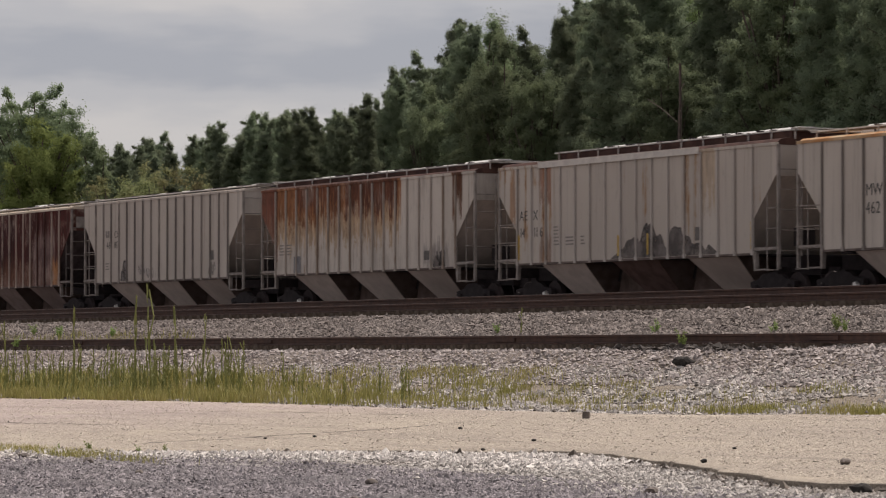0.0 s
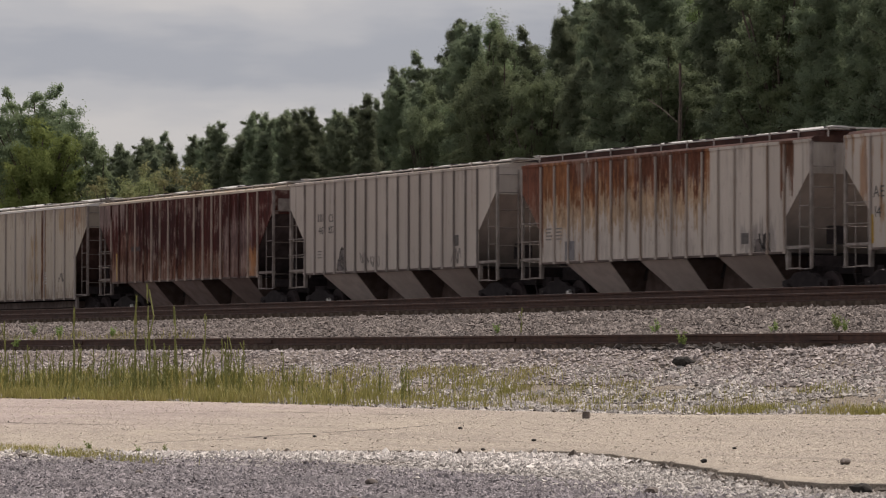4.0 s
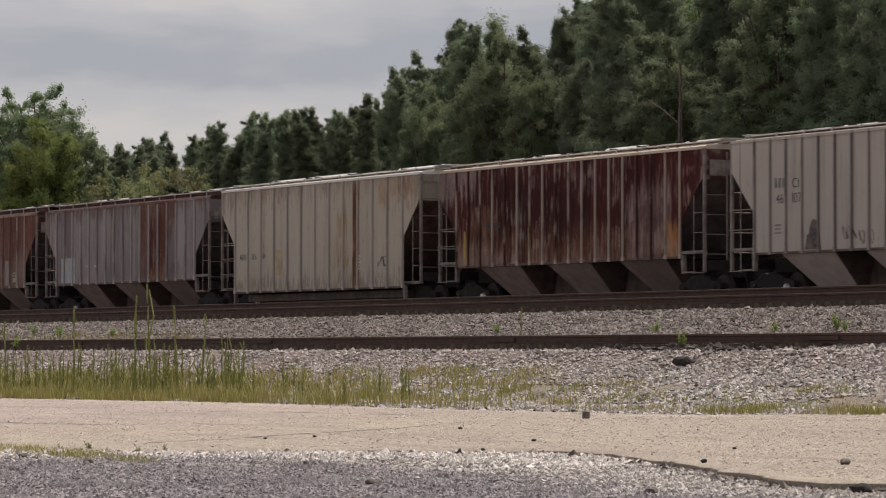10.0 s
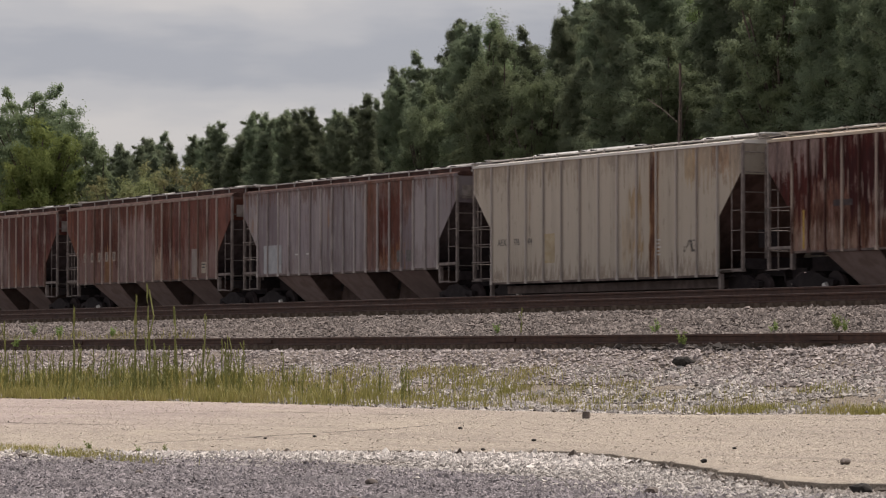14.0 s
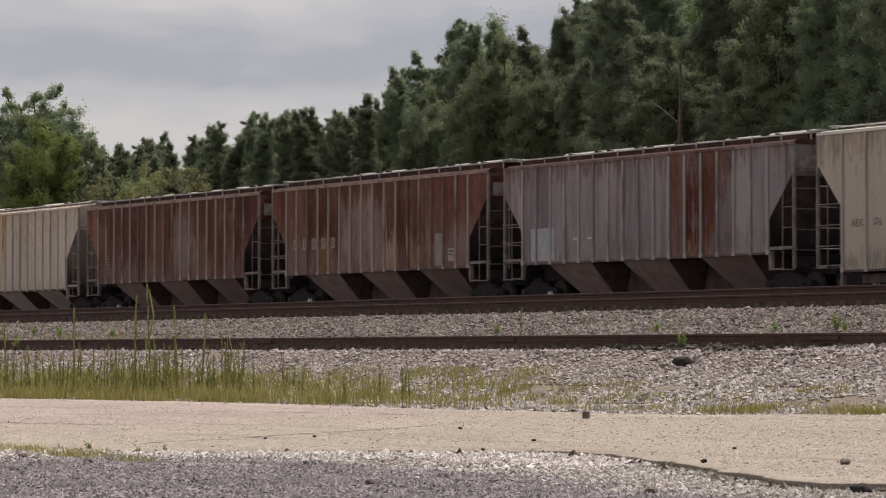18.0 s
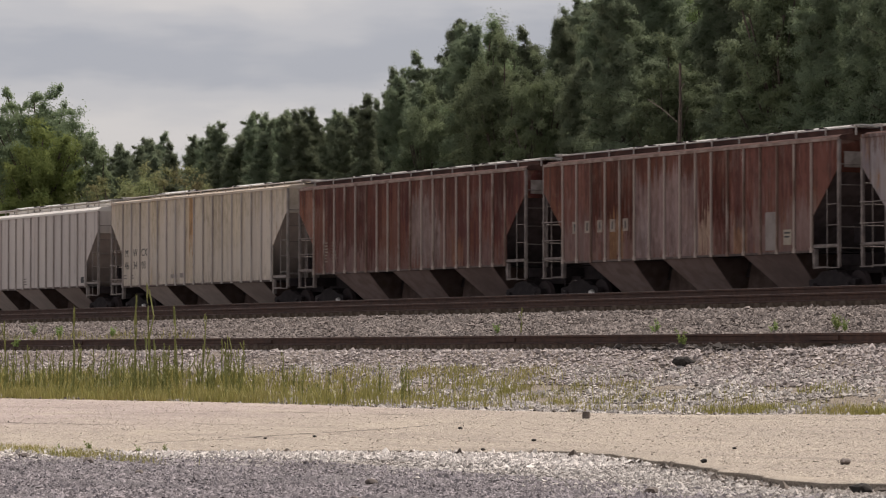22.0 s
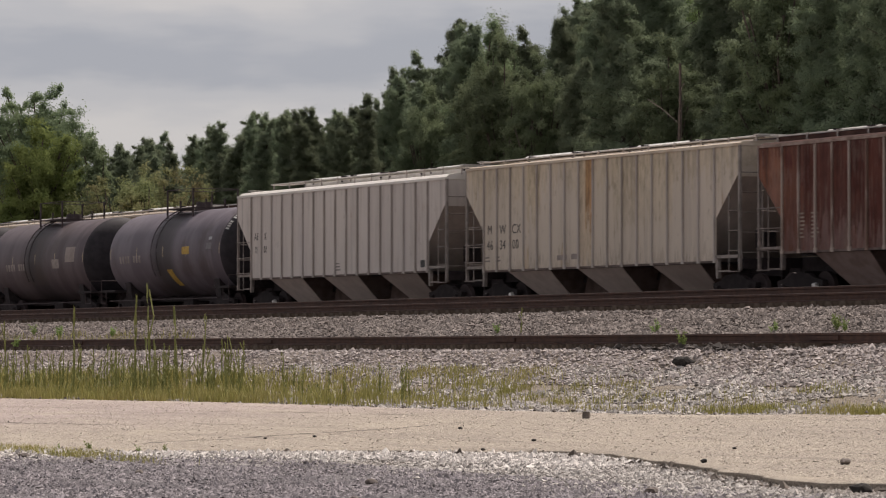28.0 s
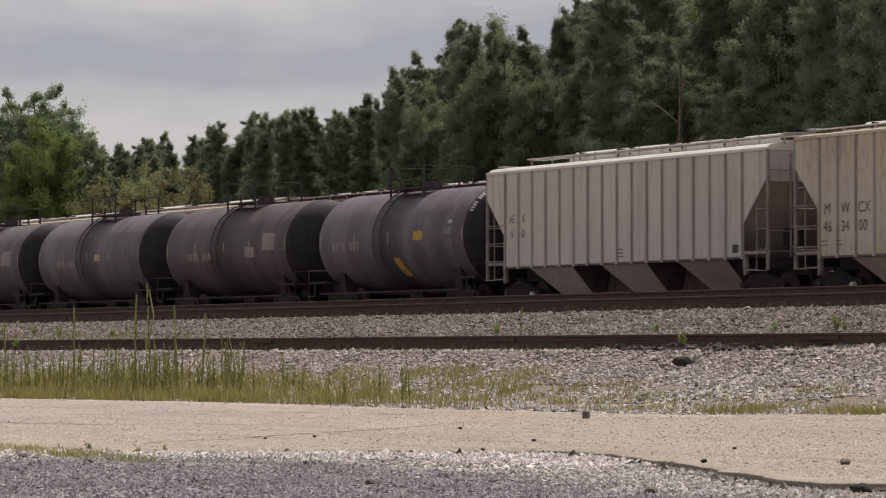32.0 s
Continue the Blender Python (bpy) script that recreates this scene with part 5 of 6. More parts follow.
def leaf_cloud(rng, centres, radii, per, size, aspect=0.6, out=None, loose=0.45, fluff=0.36):
    """Many small three-cornered leaves in loose clumps drawn out along their shoots; each faces away from its clump and its crown."""
    n = len(centres) * per
    c = np.repeat(centres, per, 0)
    r = np.repeat(radii, per, 0)[:, None]
    d = rng.normal(size=(n, 3)) * np.array([1, 1, 0.75])
    shoot = np.repeat(unit(rng.normal(size=(len(centres), 3)) * 0.6 + (out if out is not None else 0)), per, 0)
    p = c + r * (fluff * d + shoot * rng.normal(0.1, 0.52, (n, 1)))
    w = unit(d) * 0.4 + rng.normal(0, 0.24, (n, 3))
    if out is not None:
        w += np.repeat(out, per, 0) * 0.5
    w = unit(w)
    face = unit(w + rng.normal(0, loose, (n, 3)))
    u = unit(np.cross(face, rng.normal(size=(n, 3))))
    v = np.cross(face, u)
    s = size * rng.uniform(0.55, 1.45, (n, 1))
    a, b = u * s, v * s * aspect
    q = np.stack([p - a * 0.5 - b * 0.3, p + a * 0.5, p + b * 0.6 - a * 0.2], 1).reshape(-1, 3)
    return q, np.arange(n * 3).reshape(-1, 3), np.repeat(w, 3, 0)


def build_tree(name, label, kind, h, spread, seed, leaf, leaf_size=0.1, per=260, clumps=300, low=None, open_top=0.0):
    """A tree of trunk, limbs and crown. A pine carries tufts on whorled limbs; a hardwood carries rounded clumps on a lobed crown."""
    rng = np.random.default_rng(seed)
    rnd = random.Random(seed)
    t = new(name)
    tagged(t, label, "tree", "trees of the wood")
    bm = bmesh.new()
    pts = [(rnd.uniform(-0.1, 0.1) * i, rnd.uniform(-0.1, 0.1) * i, h * (0.97 if kind == "pine" else 0.8) * i / 6) for i in range(7)]
    r0 = h * 0.013
    for i in range(6):
        tube(bm, [pts[i], pts[i + 1]], r0 * (1 - i / 7.0), 7)

    def stem(f):
        return Vector([float(np.interp(f * 6, range(7), [p[k] for p in pts])) for k in range(3)])

    cs, rs, outs = [], [], []
    if kind == "pine":
        low = 0.2 if low is None else low
        limbs = clumps // 5
        for i in range(limbs):
            f = low + (0.985 - low) * ((i + rnd.random()) / limbs) ** 0.9
            base = stem(f)
            a = i * 2.4 + rnd.uniform(-0.6, 0.6)
            g = (1 - f) / (1 - low)
            ln = spread * (g ** 0.62) * min(1.0, 0.5 + 2.5 * (f - low)) * rnd.uniform(0.55, 1.2) + 0.12
            tip = base + Vector((math.cos(a) * ln, math.sin(a) * ln, ln * rnd.uniform(0.1, 0.55)))
            tube(bm, [base, (base + tip) / 2 + Vector((0, 0, -0.04 * ln)), tip], max(0.012, r0 * 0.2 * (1.1 - f)), 4)
            for j in range(5):
                q = rnd.uniform(0.3, 1.05)
                c = base.lerp(tip, q) + Vector((rnd.gauss(0, 0.13), rnd.gauss(0, 0.13), rnd.gauss(0.05, 0.1)))
                cs.append(c)
                rs.append(rnd.uniform(0.2, 0.4) * (0.6 + 0.6 * g))
                outs.append(Vector((math.cos(a), math.sin(a), 0.35)))
        for j in range(10):
            f = rnd.uniform(0.93, 1.02)
            cs.append(Vector((pts[-1][0] + rnd.gauss(0, 0.1), pts[-1][1] + rnd.gauss(0, 0.1), h * f)))
            rs.append(rnd.uniform(0.1, 0.2))
            outs.append(Vector((0, 0, 1)))
    else:
        low = 0.14 if low is None else low
        mid, half = h * (1 + low) / 2, h * (1 - low) / 2
        for j in range(clumps):
            d = Vector((rnd.gauss(0, 1), rnd.gauss(0, 1), rnd.gauss(0, 1))).normalized()
            lobe = 1 + 0.42 * noise.noise(d * 2.1 + Vector((seed * 3.7, 0, 0)))
            q = min(1.04, rnd.random() ** 0.35 * lobe * 0.92)
            rr = rnd.uniform(0.22, 0.5) * (0.55 + 0.18 * spread)
            top = max(0.0, d.z * q)
            if open_top and top > 0.55:
                if rnd.random() < open_top:
                    continue
                rr *= 0.7
            squash = spread * (1 - 0.12 * d.z)
            c = Vector((pts[3][0] + d.x * q * squash, pts[3][1] + d.y * q * squash, mid + d.z * q * (half - rr * 0.3)))
            cs.append(c)
            rs.append(rr)
            outs.append(Vector((d.x, d.y, d.z * 0.6 + 0.25)))
            if j % 4 == 0:
                tube(bm, [stem(max(0.1, min(0.9, c.z / h - 0.2))), c], 0.03, 4)
    part("trunk", bm, BARK, t)
    q, f, w = leaf_cloud(rng, np.array([list(c) for c in cs]), np.array(rs), per, leaf_size, 0.4 if kind == "pine" else 0.75, np.array([list(o) for o in outs]), fluff=0.42 if kind == "pine" else 0.36)
    part("crown", numpy_mesh("crown", q, f, leaf, normals=w), leaf, t)
    return t


PINE, DARK = "slim dark green pine at the wood's edge", "dark green leafy tree in the wood"
PROTO = [build_tree("pine_tree", PINE, "pine", 12.0, 1.15, 11, LEAF_PINE, 0.078, 400, 300),
         build_tree("pine_tree", PINE, "pine", 12.0, 0.95, 12, LEAF_PINE, 0.078, 400, 280),
         build_tree("pine_tree", PINE, "pine", 12.0, 1.3, 13, LEAF_PINE, 0.078, 400, 320),
         build_tree("hardwood_tree", DARK, "wood", 12.0, 1.9, 14, LEAF_WOOD, 0.064, 520, 330),
         build_tree("hardwood_tree", DARK, "wood", 12.0, 1.6, 15, LEAF_WOOD, 0.064, 520, 330),
         build_tree("hardwood_tree", "lighter green leafy tree in the wood, sunlight in its leaf colour", "wood", 12.0, 1.8, 16, LEAF_LIT, 0.064, 520, 330),
         build_tree("pine_tree", "broad dark pine with bare lower trunk", "pine", 12.0, 1.9, 17, LEAF_PINE, 0.078, 460, 420, 0.3),
         build_tree("pine_tree", "broad dark pine with bare lower trunk", "pine", 12.0, 1.7, 18, LEAF_PINE, 0.078, 460, 400, 0.22)]
PROTO_H = 12.0


def place_tree(src, x, y, h, turn, z=2.15):
    c = copy_thing(src, pose(x, y, z, 0, 0, turn))
    s = h / PROTO_H
    c.scale = (s * 1.05, s * 1.05, s)
    return c


# how steeply the treetops stand over the eye, by the bearing from the camera's axis
SKYLINE = [(-7.5, 0.135), (-5.3, 0.128), (-4.7, 0.134), (-4.15, 0.124), (-3.6, 0.138), (-2.5, 0.138), (-1.7, 0.132), (-1.2, 0.142), (-0.6, 0.152), (-0.25, 0.158), (0.1, 0.171), (0.8, 0.168), (1.15, 0.155),
           (1.5, 0.162), (2.0, 0.167), (2.6, 0.178), (3.2, 0.197), (4.5, 0.2), (9.0, 0.2)]


def wood():
    rnd = random.Random(5)
    for row in range(4):
        x = -78.0
        while x > -216:
            f = min(1, max(0, (-x - 105) / 75))
            y = 61 + 15 * f + row * 4.6 + rnd.uniform(-1.2, 1.2)
            bearing = math.degrees(math.atan2(y, -x)) - ALPHA
            slope = float(np.interp(bearing, [p[0] for p in SKYLINE], [p[1] for p in SKYLINE]))
            h = (slope * y / 0.883 + EYE - 2.15) * (rnd.choice((0.86, 0.93, 0.97, 1.0, 1.02)) if row < 3 else rnd.uniform(0.76, 0.9))
            if row == 0 and 3.3 < bearing < 5.3:
                h *= 0.72
            src = PROTO[rnd.choice((3, 4, 0, 4) if row == 0 and -0.2 < bearing < 2.2 else (0, 1, 2) if bearing < -0.4 else (0, 1, 2, 2, 6, 3) if bearing < 1.5 else (6, 7, 3, 2, 6) if bearing < 3.2 else (5, 3, 5, 7) if bearing < 4.8 and row > 1 else (6, 7, 3, 7))]
            place_tree(src, x, y, h, rnd.uniform(0, 360))
            x -= (rnd.uniform(2.0, 3.2) * (1 + 0.2 * row) if row < 3 else rnd.uniform(1.5, 2.4)) * (0.72 if bearing < -0.4 else 0.8)


wood()
for o in PROTO:
    for c in list(o.children_recursive):
        bpy.data.objects.remove(c)
    bpy.data.objects.remove(o)

oak = build_tree("oak_tree", "open-topped grey-green oak behind the train", "wood", 11.8, 2.6, 36, LEAF_WOOD, 0.085, 300, 420, 0.42, 0.5)
oak.location = (-150.6, 59.2, 2.15)
o2 = build_tree("leafy_tree", "full bright green leafy tree in the sun", "wood", 9.7, 2.3, 34, LEAF_LIGHT, 0.085, 340, 460, 0.05)
o2.location = (-145.0, 57.2, 2.15)
o3 = build_tree("young_tree", "slim pale green young tree", "wood", 8.9, 0.8, 33, LEAF_WOOD, 0.085, 220, 110, 0.3)
o3.location = (-142.6, 58.8, 2.15)


def build_dead_tree(x, y, h):
    """A leafless dark trunk with a few bare, bleached limbs."""
    t = new("dead_tree")
    tagged(t, "leafless dead tree with bleached bare limbs", "tree", "trees of the wood")
    t.location = (x, y, 2.15)
    bm = bmesh.new()
    for i in range(6):
        tube(bm, [(0.03 * i, 0.02 * (i % 2), h * i / 6), (0.03 * (i + 1), 0.02 * ((i + 1) % 2), h * (i + 1) / 6)], 0.12 * (1 - i / 8), 7)
    part("trunk", bm, BARK, t)
    pale = simple("bleached_dead_wood", (0.14, 0.12, 0.1), (0.24, 0.205, 0.175), 8, 0.9)
    for z0, z1, side, bend in ((6.5, 7.25, -0.5, 0.05), (7.2, 7.75, 0.65, 0.12), (6.5, 6.9, 0.55, 0.15)):
        bm = bmesh.new()
        tip = Vector((0.469 * side, 0.883 * side - 0.5, z1))
        base = Vector((0.1, 0, z0))
        tube(bm, [base, base.lerp(tip, 0.55) + Vector((0, 0, bend)), tip], 0.016, 5)
        part("limb", bm, pale, t, "bleached bare limb")


build_dead_tree(-95.0, 58.9, 8.4)


def build_shrub(x, y, h, spread, seed, leaf, label):
    s = build_tree("shrub", label, "wood", h, spread, seed, leaf, 0.085, 220, 130, 0.0)
    tagged(s, label, "shrub", "shrubs below the wood")
    s.location = (x, y, 2.15)


build_shrub(-137.9, 57.3, 6.9, 2.0, 41, LEAF_VINE, "vine-covered yellow-green shrub with rusty tips")
build_shrub(-134.2, 57.3, 7.5, 2.2, 43, LEAF_VINE, "vine-covered yellow-green shrub with rusty tips")
build_shrub(-130.4, 57.3, 7.0, 2.2, 42, LEAF_VINE, "sunlit yellow-green shrub behind the rear track")
for i in range(16):
    build_shrub(-120 + i * 3.4, 58.6 + 0.6 * math.sin(i * 2.1), 3.4 + 0.9 * math.sin(i * 1.3), 2.2, 50 + i % 4, LEAF_WOOD if i % 3 else LEAF_LIGHT, "green undergrowth below the trees")


# ---------------------------------------------------------------- stones, grass and weeds
def stone_mat(name, a, b, c3):
    k = Mat(name, 0.9)
    g = k.n("ShaderNodeNewGeometry")
    r = g.outputs["Random Per Island"]
    col = k.mix(k.step(r, 0.05, 0.95), a, b)
    col = k.mix(k.step(k.noise(0.5, 3), 0.5, 0.68, 0, 0.6), col, c3)
    col = k.mix(k.step(k.noise(30, 3), 0.4, 0.7, 0, 0.4), col, a)
    k.colour(col)
    return k.m


def scatter_stones(name, label, n, xy, size, mat, seed, lift=0.1, zfun=ground_z, flat=1.0, bare=0.0):
    rng = np.random.default_rng(seed)
    x, y = xy(rng, n)
    n = len(x)
    if bare:
        keep = np.array([noise.noise(Vector((a * 0.5, b * 1.6, seed))) for a, b in zip(x, y)]) + rng.normal(0, 0.15, n) > -0.5 + bare
        x, y = x[keep], y[keep]
        n = len(x)
    s = rng.uniform(size[0], size[1], n) * np.where(rng.random(n) < 0.08, 1.6, 1.0)
    z = zfun(x, y) + s * lift
    low = 4 if s.mean() < 0.045 else 8
    base = np.array([[1, 0, 0], [-1, 0, 0], [0, 1, 0], [0, -1, 0], [0, 0, 1], [0, 0, -1]], float)
    f = np.array([[0, 2, 4], [2, 1, 4], [1, 3, 4], [3, 0, 4], [2, 0, 5], [1, 2, 5], [3, 1, 5], [0, 3, 5]])[:low]
    v = base[None] * rng.uniform(0.65, 1.25, (n, 6, 1)) + rng.normal(0, 0.2, (n, 6, 3))
    a = rng.uniform(0, 2 * np.pi, n)
    ca, sa = np.cos(a)[:, None], np.sin(a)[:, None]
    v = np.stack([v[..., 0] * ca - v[..., 1] * sa, v[..., 0] * sa + v[..., 1] * ca, v[..., 2] * flat * rng.uniform(0.45, 0.85, (n, 1)) + v[..., 0] * rng.normal(0, 0.16, (n, 1))], -1)
    v = v * (s / 2)[:, None, None] + np.stack([x, y, z], -1)[:, None, :]
    faces = (f[None] + (np.arange(n) * 6)[:, None, None]).reshape(-1, 3)
    ob = new(name, numpy_mesh(name, v.reshape(-1, 3), faces, mat))
    tagged(ob, label, "gravel", kind="stuff")


def wedge(d0, d1, a0=20.2, a1=35.8):
    """Places between two distances, across the stretch that is seen."""
    def f(rng, n):
        d = rng.uniform(d0, d1, n)
        return -d / np.tan(np.radians(rng.uniform(a0, a1, n))), d
    return f


def drift(d0, d1, a, sd):
    """Places between two distances, thinning out to both sides of a bearing."""
    def f(rng, n):
        d = rng.uniform(d0, d1, n)
        return -d / np.tan(np.radians(np.clip(rng.normal(a, sd, n), 19.5, 36.5))), d
    return f


def on_road(rng, n):
    """Places on the pavement, up to its broken edges."""
    x, y = wedge(18.0, 31.0)(rng, n)
    inside = (y > np.interp(x, *zip(*NEAR_EDGE)) + 0.2) & (y < np.interp(x, *zip(*FAR_EDGE)) - 0.1)
    return x[inside], y[inside]


def yard(rng, n):
    """Places in the yard, short of the pale gravel along the pavement."""
    x, y = wedge(11.6, 19.6, 19.8, 36.2)(rng, n)
    over = y > np.interp(x, *zip(*NEAR_EDGE)) - np.interp(x, [-48, -40, -34], [1.5, 1.3, 0.7]) - np.abs(rng.normal(0, 0.7, n))
    return x[~over], y[~over]


ROCK = simple("dull_brown_stone", (0.12, 0.1, 0.088), (0.2, 0.17, 0.15), 14, 0.9)
BAL = stone_mat("pinkish_grey_ballast", (0.115, 0.096, 0.086), (0.33, 0.285, 0.256), (0.15, 0.122, 0.106))
PALE = stone_mat("pale_limestone_gravel", (0.21, 0.192, 0.175), (0.64, 0.595, 0.55), (0.33, 0.29, 0.25))
MAUVE = stone_mat("mauve_grey_gravel", (0.22, 0.19, 0.178), (0.54, 0.48, 0.452), (0.3, 0.25, 0.232))
GREY = stone_mat("blue_grey_gravel", (0.14, 0.126, 0.13), (0.39, 0.352, 0.36), (0.175, 0.158, 0.164))
SOIL = stone_mat("dark_cinders", (0.05, 0.043, 0.039), (0.13, 0.112, 0.1), (0.05, 0.042, 0.038))
scatter_stones("ballast", "pinkish grey crushed-stone ballast", 46000, wedge(37.4, 42.4), (0.05, 0.115), BAL, 1)
scatter_stones("ballast", "grey ballast between the siding rails", 9000, wedge(36.1, 37.5), (0.05, 0.12), BAL, 5)
scatter_stones("gravel", "pale limestone gravel bank below the siding", 46000, wedge(30.3, 34.6), (0.03, 0.1), PALE, 2, bare=0.36)
scatter_stones("gravel", "mauve-grey gravel at the top of the bank", 20000, wedge(33.6, 36.1), (0.04, 0.11), MAUVE, 12)
scatter_stones("gravel", "loose pale gravel beside the pavement", 52000, lambda g, n: (lambda x: (x, np.interp(x, *zip(*NEAR_EDGE)) - np.abs(g.normal(0, 1, n)) * np.interp(x, [-48, -40, -34], [1.9, 1.5, 0.9]) - 0.05))(-np.exp(g.uniform(math.log(25), math.log(56), n))), (0.022, 0.065), PALE, 3)
WHITE = stone_mat("white_limestone_gravel", (0.36, 0.33, 0.305), (0.82, 0.77, 0.72), (0.5, 0.455, 0.42))
scatter_stones("gravel", "coarse white gravel along the pavement", 15000, lambda g, n: (lambda x: (x, np.interp(x, *zip(*NEAR_EDGE)) - np.abs(g.normal(0, 0.75, n)) - 0.08))(g.uniform(-50, -36, n)), (0.035, 0.095), WHITE, 16)
scatter_stones("gravel", "fine blue-grey gravel of the yard", 72000, yard, (0.018, 0.06), GREY, 4)
scatter_stones("grit", "sand-coloured grit worn out of the pavement", 58000, on_road, (0.014, 0.038), stone_mat("tan_pavement_grit", (0.33, 0.285, 0.24), (0.64, 0.56, 0.47), (0.42, 0.365, 0.305)), 9, 0.05, road_z, 0.6)
scatter_stones("rubble", "broken pavement crumbs along its near edge", 900, lambda g, n: (lambda x: (x, np.interp(x, *zip(*NEAR_EDGE)) - np.abs(g.normal(0, 0.2, n)) - 0.02))(g.uniform(-48, -27, n)), (0.03, 0.11), stone_mat("brown_pavement_rubble", (0.07, 0.057, 0.048), (0.22, 0.185, 0.155), (0.1, 0.083, 0.07)), 8)
# black crumbs added on two stretches, in place of the edge's dark shadow
for x0, x1, m in ((-42.0, -38.5, 260), (-32.5, -27.5, 520)):
    scatter_stones("rubble", "black crumbs that stand in for shadow under the broken pavement edge", m, lambda g, n: (lambda x: (x, np.interp(x, *zip(*NEAR_EDGE)) - np.abs(g.normal(0, 0.06, n)) - 0.03))(g.uniform(x0, x1, n)), (0.02, 0.06), SOIL, 14, 0.1)
scatter_stones("rubble", "dark crumbs along the far edge of the pavement", 130, lambda g, n: (lambda x: (x, np.interp(x, *zip(*FAR_EDGE)) + g.normal(0, 0.1, n)))(g.uniform(-95, -40, n)), (0.02, 0.08), ROCK, 15, 0.35, road_z)
scatter_stones("cinders", "dark cinders beside the siding rail", 1100, lambda g, n: (-57.0 + g.normal(0, 1.7, n), 35.5 + g.normal(0, 0.1, n)), (0.06, 0.15), SOIL, 6, 0.3)
scatter_stones("gravel", "small dark stones strewn on the pavement", 90, wedge(21.0, 30.6), (0.015, 0.04), SOIL, 7, 0.2, road_z)


def build_rock(name, label, x, y, size, mat, seed, zfun=ground_z, block=False):
    rnd = random.Random(seed)
    bm = bmesh.new()
    if block:
        box(bm, -size * 0.5, size * 0.5, -size * 0.4, size * 0.4, -0.01, size)
        bmesh.ops.bevel(bm, geom=bm.edges[:], offset=size * 0.06, segments=1, affect="EDGES")
    else:
        bmesh.ops.create_icosphere(bm, subdivisions=2, radius=size * 0.5)
        for v in bm.verts:
            v.co = Vector((v.co.x * 1.25, v.co.y, v.co.z * 0.7)) * (1 + 0.35 * noise.noise(v.co * (3.0 / size) + Vector((seed, 0, 0))))
    ob = new(name, mesh_of(name, bm, mat))
    ob.location = (x, y, float(zfun(x, y)) + (0.0 if block else size * 0.22))
    ob.rotation_euler.z = rnd.uniform(0, 6)
    tagged(ob, label, name.replace("_", " "))


LUMP = simple("broken_black_asphalt", (0.022, 0.02, 0.019), (0.05, 0.045, 0.04), 16, 0.95)
build_rock("concrete_block", "small brown-grey concrete block at the pavement's edge", -48.56, 28.4, 0.11, ROCK, 1, road_z, True)
build_rock("stone", "fist-sized brown stone on the pavement", -32.72, 22.48, 0.13, ROCK, 2, road_z)
build_rock("asphalt_lump", "dark lump of old asphalt on the gravel bank", -55.6, 34.6, 0.32, LUMP, 5)
build_rock("asphalt_lump", "dark lump of broken asphalt on the gravel", -29.2, 20.25, 0.2, LUMP, 3)
for i, (x, y) in enumerate(((-47.28, 22.17), (-46.96, 22.82), (-46.99, 25.28), (-40.38, 22.06), (-41.95, 23.71), (-34.8, 21.93), (-36.99, 23.76))):
    build_rock("stone", "small dark stone on the pavement", x, y, 0.05 + 0.012 * (i % 3), LUMP, 10 + i, road_z)
for i, (x, y) in enumerate(((-30.2, 15.1), (-34.0, 17.2), (-41.5, 17.0), (-38.0, 16.2), (-44.0, 17.1), (-30.5, 18.6))):
    build_rock("stone", "loose grey stone on the gravel", x, y, 0.1 + 0.02 * (i % 3), ROCK, 20 + i)


def grass_mat(name, a, b, c3):
    k = Mat(name, 0.75)
    g = k.n("ShaderNodeNewGeometry")
    col = k.mix(g.outputs["Random Per Island"], a, b)
    col = k.mix(k.step(k.noise(0.8, 3), 0.45, 0.7, 0, 0.7), col, c3)
    k.colour(col)
    return k.m


GRASS = grass_mat("roadside_grass", (0.27, 0.255, 0.078), (0.45, 0.42, 0.15), (0.48, 0.41, 0.18))
STALK = grass_mat("weed_stalks", (0.185, 0.2, 0.066), (0.29, 0.3, 0.11), (0.31, 0.275, 0.13))


def grass_patch(name, label, n, xy, h, seed, width=0.012, thin=0.0):
    rng = np.random.default_rng(seed)
    x, y = xy(rng, n)
    keep = np.array([noise.noise(Vector((a * 0.9, b * 1.3, seed))) for a, b in zip(x, y)]) + rng.normal(0, 0.22 - 0.5 * thin, n) > thin
    x, y = x[keep], y[keep]
    n = len(x)
    z = ground_z(x, y)
    hh = rng.uniform(h[0], h[1], n)
    lean = rng.normal(0, 0.25, (n, 2)) * hh[:, None]
    a = rng.uniform(0, np.pi, n)
    wx, wy = np.cos(a) * width, np.sin(a) * width
    b0 = np.stack([x - wx, y - wy, z - 0.02], -1)
    b1 = np.stack([x + wx, y + wy, z - 0.02], -1)
    m0 = np.stack([x - wx * 0.7 + lean[:, 0] * 0.35, y - wy * 0.7 + lean[:, 1] * 0.35, z + hh * 0.55], -1)
    m1 = np.stack([x + wx * 0.7 + lean[:, 0] * 0.35, y + wy * 0.7 + lean[:, 1] * 0.35, z + hh * 0.55], -1)
    t = np.stack([x + lean[:, 0], y + lean[:, 1], z + hh], -1)
    v = np.stack([b0, b1, m1, m0, t], 1).reshape(-1, 3)
    o = (np.arange(n) * 5)[:, None]
    faces = np.concatenate([o + [0, 1, 2], o + [0, 2, 3], o + [3, 2, 4]])
    ob = new(name, numpy_mesh(name, v, faces, GRASS))
    tagged(ob, label, "grass", kind="stuff")


grass_patch("grass", "yellow-green grass along the pavement", 36000, drift(30.9, 33.9, 22.0, 2.6), (0.08, 0.38), 1)
